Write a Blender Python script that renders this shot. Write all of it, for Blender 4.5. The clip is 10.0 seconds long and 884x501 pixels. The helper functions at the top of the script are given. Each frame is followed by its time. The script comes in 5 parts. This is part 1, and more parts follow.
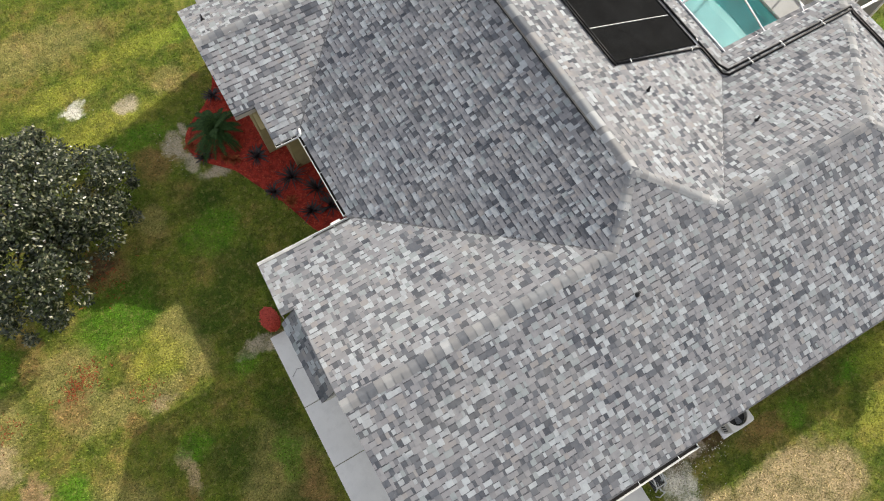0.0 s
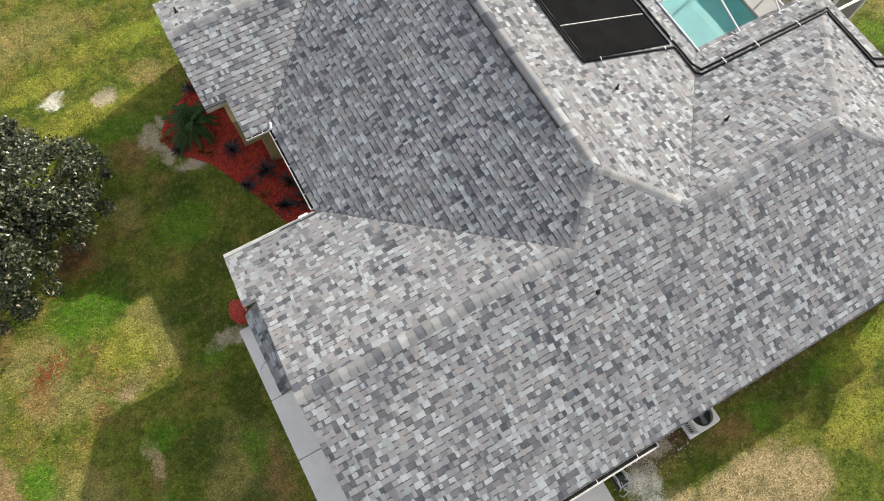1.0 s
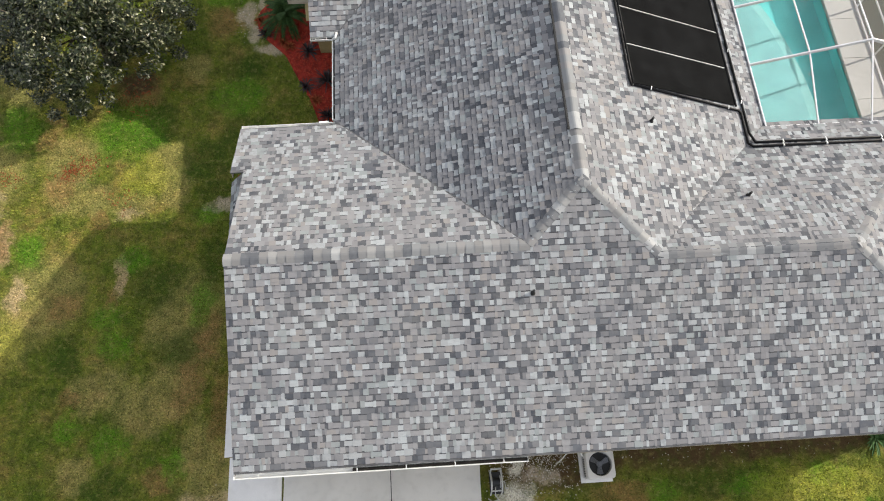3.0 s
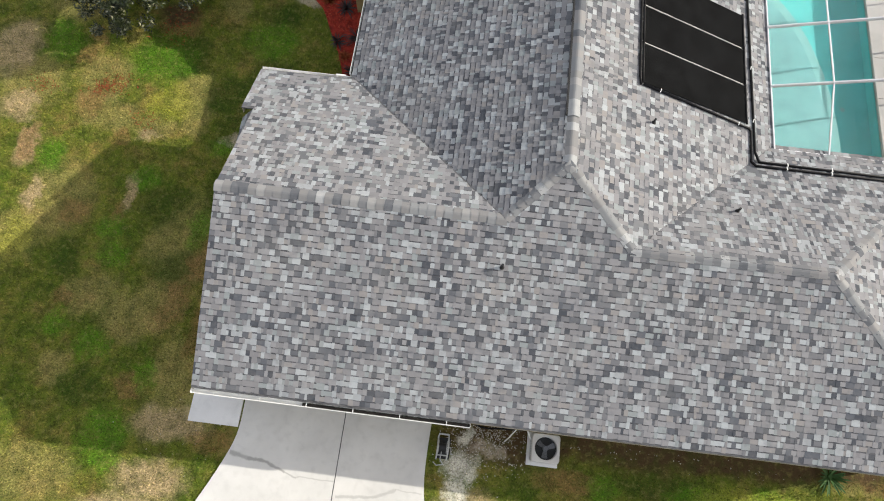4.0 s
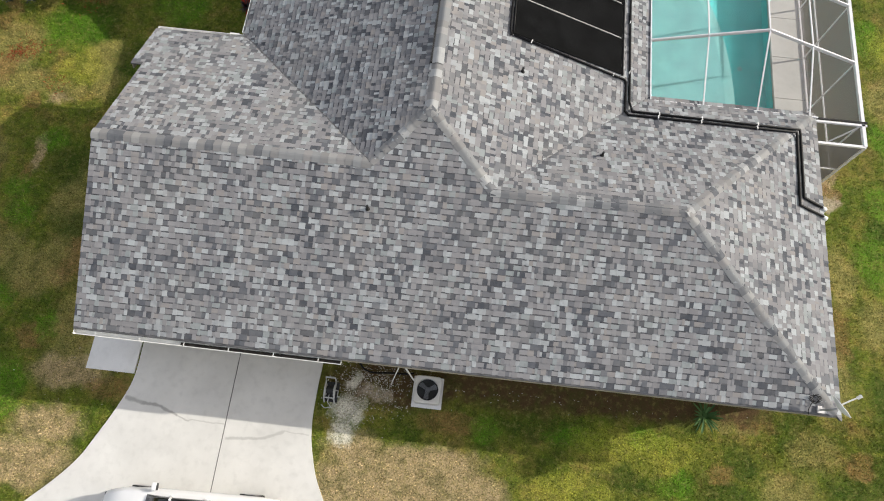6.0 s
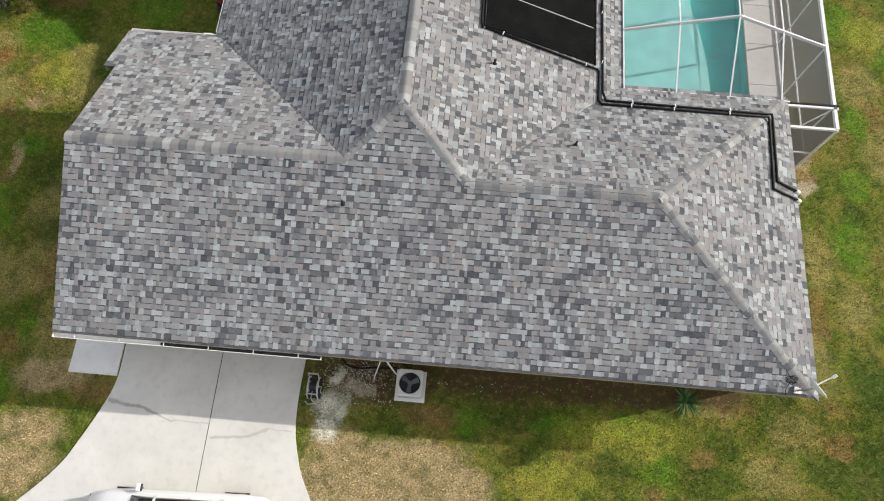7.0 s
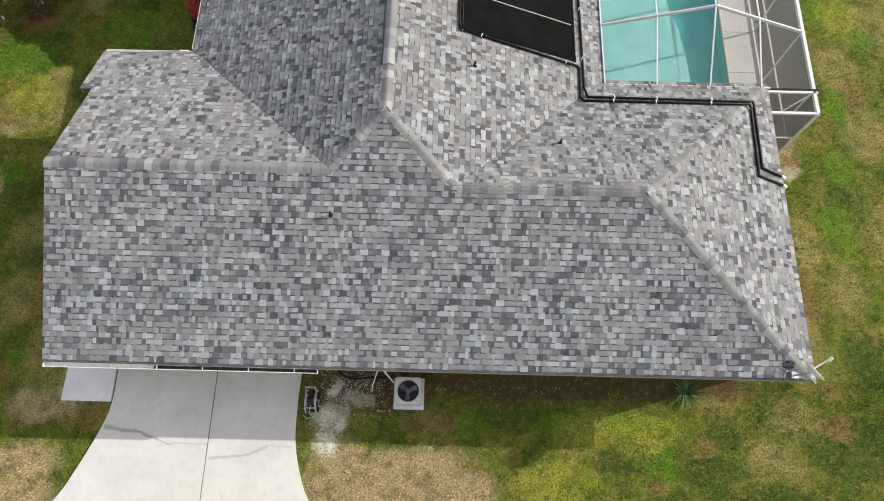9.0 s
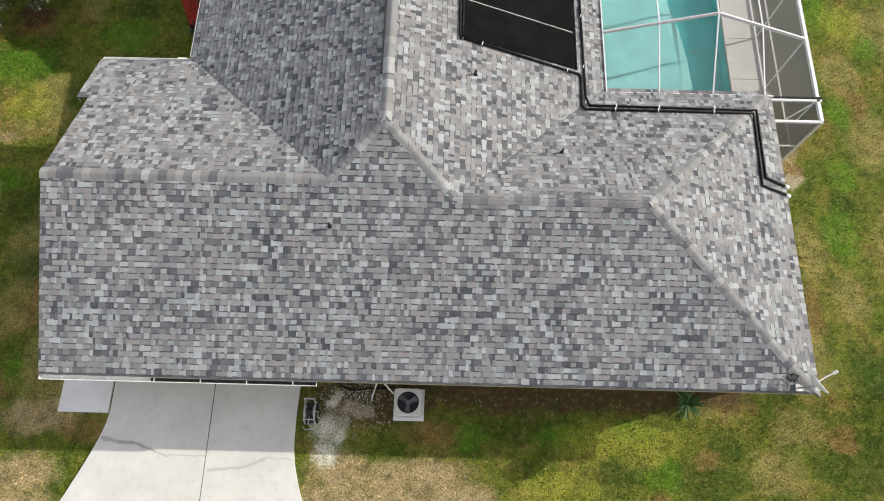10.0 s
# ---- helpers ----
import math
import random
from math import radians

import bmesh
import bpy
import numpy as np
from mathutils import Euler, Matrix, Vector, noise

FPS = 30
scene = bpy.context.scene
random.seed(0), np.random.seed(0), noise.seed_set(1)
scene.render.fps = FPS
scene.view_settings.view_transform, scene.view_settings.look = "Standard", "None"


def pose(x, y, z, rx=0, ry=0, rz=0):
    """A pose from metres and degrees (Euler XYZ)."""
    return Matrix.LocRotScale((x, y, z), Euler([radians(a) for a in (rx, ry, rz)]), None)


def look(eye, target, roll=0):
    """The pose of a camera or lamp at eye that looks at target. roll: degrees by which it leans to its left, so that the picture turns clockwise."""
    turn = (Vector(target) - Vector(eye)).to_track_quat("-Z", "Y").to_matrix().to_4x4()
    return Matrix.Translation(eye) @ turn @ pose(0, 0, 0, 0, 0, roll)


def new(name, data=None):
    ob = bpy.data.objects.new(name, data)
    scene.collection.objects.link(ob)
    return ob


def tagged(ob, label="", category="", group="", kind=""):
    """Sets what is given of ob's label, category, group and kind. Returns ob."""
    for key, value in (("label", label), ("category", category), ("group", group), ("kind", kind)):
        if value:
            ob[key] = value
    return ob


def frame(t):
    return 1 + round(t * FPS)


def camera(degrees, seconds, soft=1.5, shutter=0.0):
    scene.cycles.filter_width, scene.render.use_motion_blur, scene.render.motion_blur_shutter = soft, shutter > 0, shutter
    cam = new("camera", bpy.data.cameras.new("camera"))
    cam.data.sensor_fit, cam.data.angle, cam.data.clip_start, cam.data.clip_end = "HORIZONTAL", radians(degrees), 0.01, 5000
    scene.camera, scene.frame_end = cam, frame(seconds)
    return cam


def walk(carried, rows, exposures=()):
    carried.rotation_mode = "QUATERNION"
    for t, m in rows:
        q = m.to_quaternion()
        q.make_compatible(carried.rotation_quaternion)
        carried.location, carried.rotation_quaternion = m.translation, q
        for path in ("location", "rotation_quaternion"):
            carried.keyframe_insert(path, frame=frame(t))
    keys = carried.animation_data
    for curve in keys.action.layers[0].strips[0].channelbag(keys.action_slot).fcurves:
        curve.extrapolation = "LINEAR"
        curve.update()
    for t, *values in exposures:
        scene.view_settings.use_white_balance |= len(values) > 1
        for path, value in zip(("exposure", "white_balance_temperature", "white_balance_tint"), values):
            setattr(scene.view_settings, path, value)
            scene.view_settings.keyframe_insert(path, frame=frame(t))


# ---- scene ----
cam = camera(68.2, 10.0, soft=1.05)
PATH = [
    (0, (0.788, 2.117, 18.213), (1.166, 2.716, 16.342), 2.2),
    (0.5, (1.119, 1.876, 18.188), (1.495, 2.478, 16.318), 2.0),
    (1, (1.585, 1.515, 18.185), (1.95, 2.123, 16.315), 1.9),
    (1.5, (2.232, 0.998, 18.203), (2.585, 1.615, 16.334), 1.8),
    (2, (2.916, 0.457, 18.226), (3.188, 1.113, 16.356), 1.9),
    (2.5, (3.672, -0.093, 18.221), (3.843, 0.595, 16.351), 1.6),
    (2.7, (4.003, -0.322, 18.221), (4.129, 0.375, 16.351), 1.4),
    (3.8, (5.622, -1.205, 18.457), (5.568, -0.536, 16.573), 2.2),
    (4, (5.918, -1.349, 18.445), (5.86, -0.679, 16.562), 2.2),
    (4.5, (6.758, -1.68, 18.49), (6.701, -1.015, 16.605), 2.1),
    (5, (7.607, -1.969, 18.534), (7.547, -1.306, 16.648), 1.9),
    (5.5, (8.42, -2.187, 18.588), (8.355, -1.528, 16.701), 1.6),
    (6, (9.239, -2.388, 18.612), (9.18, -1.729, 16.725), 1.5),
    (6.2, (9.465, -2.434, 18.611), (9.418, -1.777, 16.722), 1.6),
    (7.5, (9.721, -2.534, 18.64), (9.681, -1.873, 16.753), 0.7),
    (8, (9.692, -2.503, 18.633), (9.683, -1.838, 16.746), 0.7),
    (8.5, (9.675, -2.48, 18.605), (9.665, -1.813, 16.719), 0.6),
    (9, (9.652, -2.417, 18.584), (9.642, -1.751, 16.698), 0.6),
    (9.5, (9.651, -2.297, 18.56), (9.64, -1.634, 16.673), 0.5),
    (10, (9.638, -2.098, 18.519), (9.628, -1.433, 16.633), 0.6),
]
walk(cam, [(t, look(eye, target, roll)) for t, eye, target, roll in PATH],
     exposures=[(0.0, 0.28), (2.5, 0.29), (4.0, 0.16), (6.0, -0.02), (7.5, -0.03), (10.0, 0.01)])

# ---- light ----
SUN_EL, SUN_AZ = 26.8, 73.0          # degrees above the ground; clockwise from +y
world = bpy.data.worlds.new("sky")
scene.world = world
world.use_nodes = True
wn, wl = world.node_tree.nodes, world.node_tree.links
sky = wn.new("ShaderNodeTexSky")
sky.sky_type, sky.sun_disc = "NISHITA", False
sky.sun_elevation, sky.sun_rotation = radians(SUN_EL), radians(SUN_AZ)
sky.dust_density, sky.air_density, sky.ozone_density = 4.0, 1.0, 1.0
haze = wn.new("ShaderNodeMix")
haze.data_type = "RGBA"
haze.inputs[0].default_value = 0.6
haze.inputs[7].default_value = (6.0, 6.0, 6.1, 1)
wl.new(sky.outputs[0], haze.inputs[6])
wl.new(haze.outputs[2], wn["Background"].inputs[0])
wn["Background"].inputs[1].default_value = 0.157
sun = new("sun", bpy.data.lights.new("sun", "SUN"))
sun.data.energy, sun.data.angle, sun.data.color = 4.75, radians(0.55), (1.0, 0.94, 0.83)
_a, _e = radians(SUN_AZ), radians(SUN_EL)
sun.matrix_world = look((30 * math.sin(_a), 30 * math.cos(_a), 30 * math.tan(_e)), (0, 0, 0))


# ---- materials ----
class Nodes:
    """A material's node tree with short calls."""

    def __init__(self, name):
        self.mat = bpy.data.materials.new(name)
        self.mat.use_nodes = True
        self.n, self.l = self.mat.node_tree.nodes, self.mat.node_tree.links
        self.bsdf = self.n["Principled BSDF"]
        self.coord = self.n.new("ShaderNodeTexCoord").outputs["Object"]

    def put(self, socket, value):
        if isinstance(value, bpy.types.NodeSocket):
            self.l.new(value, socket)
        elif isinstance(value, (tuple, list)):
            socket.default_value = (*value, 1)[: len(socket.default_value)]
        else:
            socket.default_value = value

    def math(self, op, a, b=0.0, clamp=False):
        m = self.n.new("ShaderNodeMath")
        m.operation, m.use_clamp = op, clamp
        self.put(m.inputs[0], a), self.put(m.inputs[1], b)
        return m.outputs[0]

    def vec(self, op, a, b):
        m = self.n.new("ShaderNodeVectorMath")
        m.operation = op
        self.put(m.inputs[0], a), self.put(m.inputs[1], b)
        return m.outputs["Value" if op in ("LENGTH", "DISTANCE", "DOT_PRODUCT") else "Vector"]

    def mix(self, f, a, b, blend="MIX"):
        m = self.n.new("ShaderNodeMix")
        m.data_type, m.blend_type = "RGBA", blend
        self.put(m.inputs[0], f), self.put(m.inputs[6], a), self.put(m.inputs[7], b)
        return m.outputs[2]

    def noise(self, scale, detail=3.0, rough=0.55, out=0, coord=None):
        m = self.n.new("ShaderNodeTexNoise")
        self.put(m.inputs["Vector"], coord or self.coord)
        m.inputs["Scale"].default_value, m.inputs["Detail"].default_value, m.inputs["Roughness"].default_value = scale, detail, rough
        return m.outputs[out]

    def ramp(self, f, stops, constant=False):
        m = self.n.new("ShaderNodeValToRGB")
        self.put(m.inputs[0], f)
        el = m.color_ramp.elements
        m.color_ramp.interpolation = "CONSTANT" if constant else "LINEAR"
        while len(el) < len(stops):
            el.new(0.5)
        for e, (p, c) in zip(el, stops):
            e.position, e.color = p, (*c, 1) if isinstance(c, tuple) else (c, c, c, 1)
        return m.outputs[0]

    def bump(self, height, strength=0.3, dist=0.01):
        m = self.n.new("ShaderNodeBump")
        self.put(m.inputs["Height"], height)
        m.inputs["Strength"].default_value, m.inputs["Distance"].default_value = strength, dist
        self.l.new(m.outputs[0], self.bsdf.inputs["Normal"])

    def done(self, colour, rough=0.8, metal=0.0, spec=None):
        self.put(self.bsdf.inputs["Base Color"], colour)
        self.put(self.bsdf.inputs["Roughness"], rough)
        self.put(self.bsdf.inputs["Metallic"], metal)
        if spec is not None:
            self.bsdf.inputs["Specular IOR Level"].default_value = spec
        return self.mat


def plain(name, colour, rough=0.6, metal=0.0, var=0.12, scale=3.0, fine=60.0, bump=0.1, spec=None):
    """A surface with blotches, grain and a light relief."""
    m = Nodes(name)
    big, small = m.noise(scale, 4), m.noise(fine, 2)
    dark = tuple(c * (1 - 1.6 * var) for c in colour)
    light = tuple(min(1, c * (1 + var)) for c in colour)
    c = m.mix(m.ramp(big, [(0.35, 0.0), (0.65, 1.0)]), dark, light)
    c = m.mix(m.math("MULTIPLY", small, 0.25 + var), c, dark)
    m.bump(small, bump, 0.004)
    return m.done(c, rough, metal, spec)


SHINGLE_STOPS = [
    (0.0, (0.06, 0.065, 0.078)), (0.08, (0.105, 0.11, 0.126)), (0.18, (0.17, 0.168, 0.178)), (0.28, (0.24, 0.229, 0.234)), (0.42, (0.272, 0.26, 0.266)),
    (0.56, (0.298, 0.287, 0.29)), (0.68, (0.302, 0.275, 0.262)), (0.73, (0.3, 0.32, 0.318)), (0.8, (0.385, 0.393, 0.398)), (0.92, (0.45, 0.463, 0.47)),
]


def shingle_material(name, single):
    """Laminated asphalt shingle: one blend of granules a tab. single: pieces that are objects; else islands of one mesh."""
    m = Nodes(name)
    if single:
        rnd = m.n.new("ShaderNodeObjectInfo").outputs["Random"]
    else:
        rnd = m.n.new("ShaderNodeNewGeometry").outputs["Random Per Island"]
    place = m.n.new("ShaderNodeNewGeometry").outputs["Position"]
    c = m.ramp(rnd, [(p, tuple(v * f for v, f in zip(q, (0.9, 0.935, 0.962)))) for p, q in SHINGLE_STOPS], True)
    grain = m.noise(130.0, 2, coord=place)
    c = m.mix(m.math("MULTIPLY", grain, 0.32), c, (0.1, 0.1, 0.105))
    c = m.mix(m.ramp(m.noise(0.8, 4, coord=place), [(0.42, 0.0), (0.72, 0.22)]), c, (0.36, 0.35, 0.33))
    c = m.mix(m.ramp(m.noise(9.0, 3, coord=place), [(0.45, 0.0), (0.75, 0.25)]), c, (0.2, 0.19, 0.185))
    c = m.mix(m.ramp(m.noise(2.6, 3, 0.6, coord=place), [(0.55, 0.0), (0.72, 0.45)]), c, (0.13, 0.142, 0.158))
    m.bump(grain, 0.35, 0.004)
    return m.done(c, 0.92, 0.0, 0.25)


M_SHINGLE = shingle_material("asphalt_shingle", False)
M_SHINGLE_ONE = shingle_material("asphalt_shingle_piece", True)
M_BAND = plain("dark_granule_band", (0.1, 0.1, 0.11), 0.95, var=0.25, scale=3, fine=90)
M_UNDER = plain("shingle_underlay", (0.12, 0.12, 0.125), 0.95, var=0.2)


def cap_material():
    m = Nodes("ridge_cap_shingle")
    rnd = m.n.new("ShaderNodeObjectInfo").outputs["Random"]
    place = m.n.new("ShaderNodeNewGeometry").outputs["Position"]
    c = m.ramp(rnd, [(0.0, (0.1, 0.107, 0.122)), (0.11, (0.165, 0.17, 0.18)), (0.25, (0.215, 0.213, 0.213)), (0.45, (0.26, 0.252, 0.25)), (0.62, (0.235, 0.243, 0.25)), (0.78, (0.3, 0.3, 0.296)), (0.9, (0.38, 0.388, 0.392))], True)
    grain = m.noise(120.0, 2, coord=place)
    c = m.mix(m.math("MULTIPLY", grain, 0.3), c, (0.12, 0.12, 0.12))
    c = m.mix(m.ramp(m.noise(6.0, 3, coord=place), [(0.4, 0.0), (0.7, 0.3)]), c, (0.205, 0.213, 0.222))
    m.bump(grain, 0.3, 0.004)
    return m.done(c, 0.92, 0.0, 0.25)


M_CAP = cap_material()
M_WHITE = plain("white_painted_metal", (0.78, 0.78, 0.76), 0.4, var=0.06, bump=0.03)
M_ALU = plain("white_aluminium", (0.72, 0.71, 0.73), 0.35, var=0.05, bump=0.02)
M_STUCCO = plain("beige_stucco", (0.33, 0.27, 0.13), 0.9, var=0.1, fine=90, bump=0.4)
M_LITTER = plain("wet_leaf_litter", (0.035, 0.03, 0.025), 0.9, var=0.4, scale=5, fine=40, bump=0.6)
M_FASCIA = plain("weathered_fascia_paint", (0.42, 0.37, 0.3), 0.7, var=0.18, scale=2)
M_SOFFIT = plain("soffit_white", (0.7, 0.69, 0.66), 0.7, var=0.08)
M_BLACK = plain("black_plastic", (0.01, 0.01, 0.011), 0.55, var=0.3, bump=0.05, spec=0.2)
M_SOLAR = plain("black_solar_mat", (0.011, 0.0115, 0.012), 0.8, var=0.25, scale=2, fine=40, bump=0.1, spec=0.06)
M_STRAP = plain("grey_strap", (0.45, 0.45, 0.44), 0.6)
M_VENT = plain("black_vent_rubber", (0.02, 0.02, 0.02), 0.7, var=0.3)
M_GALV = plain("grey_metal", (0.42, 0.42, 0.43), 0.45, 0.6, var=0.15)
M_REEL = plain("pale_grey_plastic", (0.5, 0.51, 0.5), 0.5, var=0.15)
M_ACPAINT = plain("beige_grey_enamel", (0.62, 0.61, 0.59), 0.45, var=0.08, bump=0.04)
M_DARK = plain("dark_recess", (0.02, 0.022, 0.025), 0.6, var=0.3)
M_FAN = plain("fan_blade_grey", (0.15, 0.16, 0.18), 0.45, var=0.15)
M_TYRE = plain("tyre_rubber", (0.02, 0.02, 0.02), 0.85, var=0.2)
M_CARPAINT = plain("white_car_paint", (0.8, 0.8, 0.81), 0.18, var=0.02, bump=0.0)
M_CARGLASS = plain("dark_car_glass", (0.015, 0.017, 0.02), 0.06, var=0.1, bump=0.0)


def concrete(name, colour, streak=False):
    m = Nodes(name)
    big, mid, small = m.noise(0.7, 5, 0.6), m.noise(5.0, 4), m.noise(80.0, 2)
    c = m.mix(m.ramp(big, [(0.35, 0.0), (0.68, 1.0)]), tuple(v * 0.86 for v in colour), colour)
    c = m.mix(m.ramp(mid, [(0.5, 0.0), (0.85, 0.4)]), c, tuple(v * 0.6 for v in colour))
    c = m.mix(m.math("MULTIPLY", small, 0.22), c, tuple(v * 0.5 for v in colour))
    if streak:
        # two water marks that run across the slabs
        xyz = m.n.new("ShaderNodeSeparateXYZ")
        m.put(xyz.inputs[0], m.coord)
        x, y = xyz.outputs[0], xyz.outputs[1]
        wav = m.math("MULTIPLY", m.math("SUBTRACT", m.noise(4.0, 3.0, 0.55), 0.5), 0.13)
        marks = ((0.4, 0.9, -1.22, -0.18, 0.07, 0.5), (0.9, 1.35, -1.31, -0.05, 0.055, 0.62), (1.35, 1.95, -1.33, -0.38, 0.05, 0.6), (1.95, 2.3, -1.56, -0.25, 0.03, 0.4), (2.3, 3.3, -1.63, -0.01, 0.025, 0.3),
                 (3.4, 4.5, -2.0, 0.13, 0.05, 0.34), (4.5, 4.97, -1.85, 0.44, 0.05, 0.3), (4.97, 5.65, -1.64, -0.03, 0.025, 0.25))
        for x0, x1, y0, slope, wide, much in marks:
            line = m.math("ADD", m.math("MULTIPLY", m.math("SUBTRACT", x, x0), slope), y0)
            off = m.math("ABSOLUTE", m.math("ADD", m.math("SUBTRACT", y, line), wav))
            f = m.math("SUBTRACT", 1.0, m.math("DIVIDE", off, wide), True)
            f = m.math("MULTIPLY", m.math("MULTIPLY", f, 1.6, True), m.math("MULTIPLY", m.math("GREATER_THAN", x, x0), m.math("LESS_THAN", x, x1)))
            c = m.mix(m.math("MULTIPLY", f, much), c, (0.2, 0.195, 0.185))
    m.bump(small, 0.25, 0.004)
    return m.done(c, 0.9, 0.0, 0.3)


M_DRIVE = concrete("driveway_concrete", (0.72, 0.71, 0.685), True)
M_WALK = concrete("walkway_concrete", (0.82, 0.815, 0.81))
M_DECK = concrete("pool_deck_concrete", (0.6, 0.588, 0.57))

# patches of the lawn: x, y, half width, half length
GREEN = [(-4.7, 10.75, 1.2, 0.95), (-7.2, 6.95, 0.5, 0.7), (-8.1, 11.1, 0.7, 0.8), (-5.35, 1.6, 0.4, 0.45), (-4.2, 1.1, 0.6, 0.5), (-3.15, -1.1, 0.8, 0.7), (-4.4, 3.85, 0.6, 0.5), (-4.65, 4.6, 0.5, 0.4),
         (-4.05, 6.4, 0.5, 0.5), (-2.05, 7.7, 0.4, 0.35), (-1.2, 11.9, 0.9, 0.8), (-2.0, 4.9, 0.4, 0.8), (-2.4, 0.5, 0.35, 0.5), (0.3, 19.3, 1.0, 0.4), (-1.85, 16.0, 0.9, 0.5),
         (10.4, -1.0, 0.5, 0.4), (13.0, -0.9, 0.9, 0.35), (14.9, -0.75, 0.7, 0.35), (15.6, -1.8, 0.6, 0.4), (22.2, 13.4, 0.7, 0.8), (23.7, 12.1, 0.5, 0.5), (22.3, 9.6, 0.4, 0.7), (22.0, 7.3, 0.5, 0.6), (21.6, 5.2, 0.6, 1.0), (-2.9, -1.8, 0.5, 0.3)]
STRAW = [(8.5, -2.75, 2.5, 1.05), (7.0, -2.0, 0.9, 0.6), (10.2, -2.8, 1.0, 0.9), (9.0, -2.0, 1.6, 0.5), (6.5, -2.9, 0.6, 0.8), (-1.6, -2.2, 1.1, 0.5), (-1.9, -3.2, 1.6, 0.7), (-4.35, 7.9, 0.35, 0.25), (-1.4, -0.7, 1.1, 0.5), (-8.8, 8.4, 0.7, 0.6), (-9.6, 10.6, 0.8, 1.2), (-8.1, 7.1, 0.35, 0.8), (-7.3, 5.5, 0.3, 0.6), (-4.4, 5.85, 0.18, 0.7),
         (20.5, 7.9, 0.3, 0.6)]
DRY = [(-6.3, 9.9, 1.0, 0.8), (-8.6, 9.4, 1.1, 1.2), (-8.0, 12.6, 1.2, 0.8), (-5.6, 8.4, 0.9, 0.6), (-1.2, -0.2, 1.0, 0.8), (20.6, 10.5, 0.6, 2.0), (21.6, 3.2, 0.6, 0.8), (-0.3, 17.7, 0.7, 0.5), (-3.05, 8.7, 0.5, 0.8), (-4.2, 8.2, 0.8, 0.5), (-2.2, 4.4, 1.0, 1.7), (-6.5, 5.4, 1.2, 1.4), (-4.6, 2.6, 0.9, 0.7), (-1.6, 0.6, 0.7, 0.8), (-5.0, -2.4, 1.5, 0.8), (-3.4, 2.1, 0.9, 0.8), (-7.5, 4.2, 1.0, 0.9), (-3.9, 20.8, 2.6, 1.0), (-9.2, 14.0, 1.4, 1.6), (-6.3, 8.9, 0.8, 0.9), (-3.3, 9.6, 0.7, 0.8), (-2.7, 13.1, 0.5, 0.6), (-1.8, 0.9, 0.6, 0.9), (-5.0, 0.4, 0.5, 0.5), (19.4, -0.5, 0.8, 0.6), (18.7, -1.7, 0.9, 0.6),
       (17.0, 0.0, 0.9, 0.35), (20.0, 1.6, 0.7, 1.4), (22.6, 11.0, 0.7, 0.9), (23.2, 8.5, 0.8, 1.1), (24.2, 12.8, 0.9, 1.0), (20.6, 4.6, 0.5, 1.2), (23.4, 4.5, 0.8, 1.6), (-2.6, 2.6, 0.8, 1.0), (-3.0, 4.4, 0.6, 0.8)]
# dark green turf; those near x -3..0, y 9..14 also paint in house shade
DEEP_AND_SHADED = [(18.6, -2.9, 1.8, 0.6), (19.0, 0.4, 0.5, 0.6), (14.4, -1.9, 0.6, 0.4), (13.4, -2.9, 0.9, 0.5), (-0.9, 10.4, 0.9, 0.8), (-3.9, 11.1, 0.9, 0.8), (-1.0, 13.0, 0.8, 0.6), (-2.1, 9.6, 1.0, 0.8), (-1.7, 8.6, 0.7, 0.5), (-1.6, 6.2, 0.5, 0.9), (-3.2, 5.6, 0.8, 0.8), (-2.5, 3.6, 0.7, 0.6), (-5.6, 3.6, 0.6, 0.6), (-4.2, 0.0, 0.7, 0.5), (11.8, -0.7, 1.2, 0.5), (16.8, -2.0, 0.7, 0.5), (17.5, -1.15, 0.5, 0.35),
        (20.4, -1.5, 0.6, 0.5), (21.6, -1.4, 0.9, 0.9), (21.9, 0.9, 0.8, 1.0), (21.9, 6.3, 0.4, 0.5), (-8.4, 11.4, 0.5, 0.5)]
BROWN = [(-5.25, 7.75, 0.4, 0.3), (-6.5, 8.9, 0.5, 0.6), (-7.0, 11.4, 0.3, 0.5), (-7.2, 10.6, 0.3, 0.4), (-8.1, 7.2, 0.3, 0.8), (-5.9, 5.0, 0.5, 0.5), (-4.45, 12.2, 0.9, 0.5), (-2.15, 2.6, 0.4, 0.8), (-1.7, 4.0, 0.4, 0.9), (-2.7, 0.2, 0.6, 0.35), (-0.15, -1.0, 0.7, 0.4), (-5.4, 2.4, 0.4, 0.3), (-1.9, 14.9, 0.6, 0.7), (-4.6, 5.0, 0.2, 0.5),
         (9.5, -0.9, 1.1, 0.35), (17.7, 0.15, 0.6, 0.3), (16.9, -1.4, 0.4, 0.3), (20.7, -0.8, 0.45, 0.35), (15.5, -2.5, 0.3, 0.2), (20.5, 7.4, 0.25, 0.4), (22.9, 9.9, 0.5, 0.6), (20.4, 2.8, 0.4, 0.9), (-1.3, 1.9, 0.3, 0.9)]
YELLOW = [(-0.8, 19.4, 1.8, 0.5), (-2.6, 17.0, 2.4, 0.5), (-4.0, 9.2, 0.8, 0.8), (-3.5, 18.8, 1.6, 0.5), (13.8, -1.1, 1.1, 0.6), (12.8, -2.4, 1.3, 0.6), (15.4, -1.0, 1.2, 0.5), (-7.4, 4.1, 0.6, 0.8), (23.0, 13.0, 0.8, 0.9)]
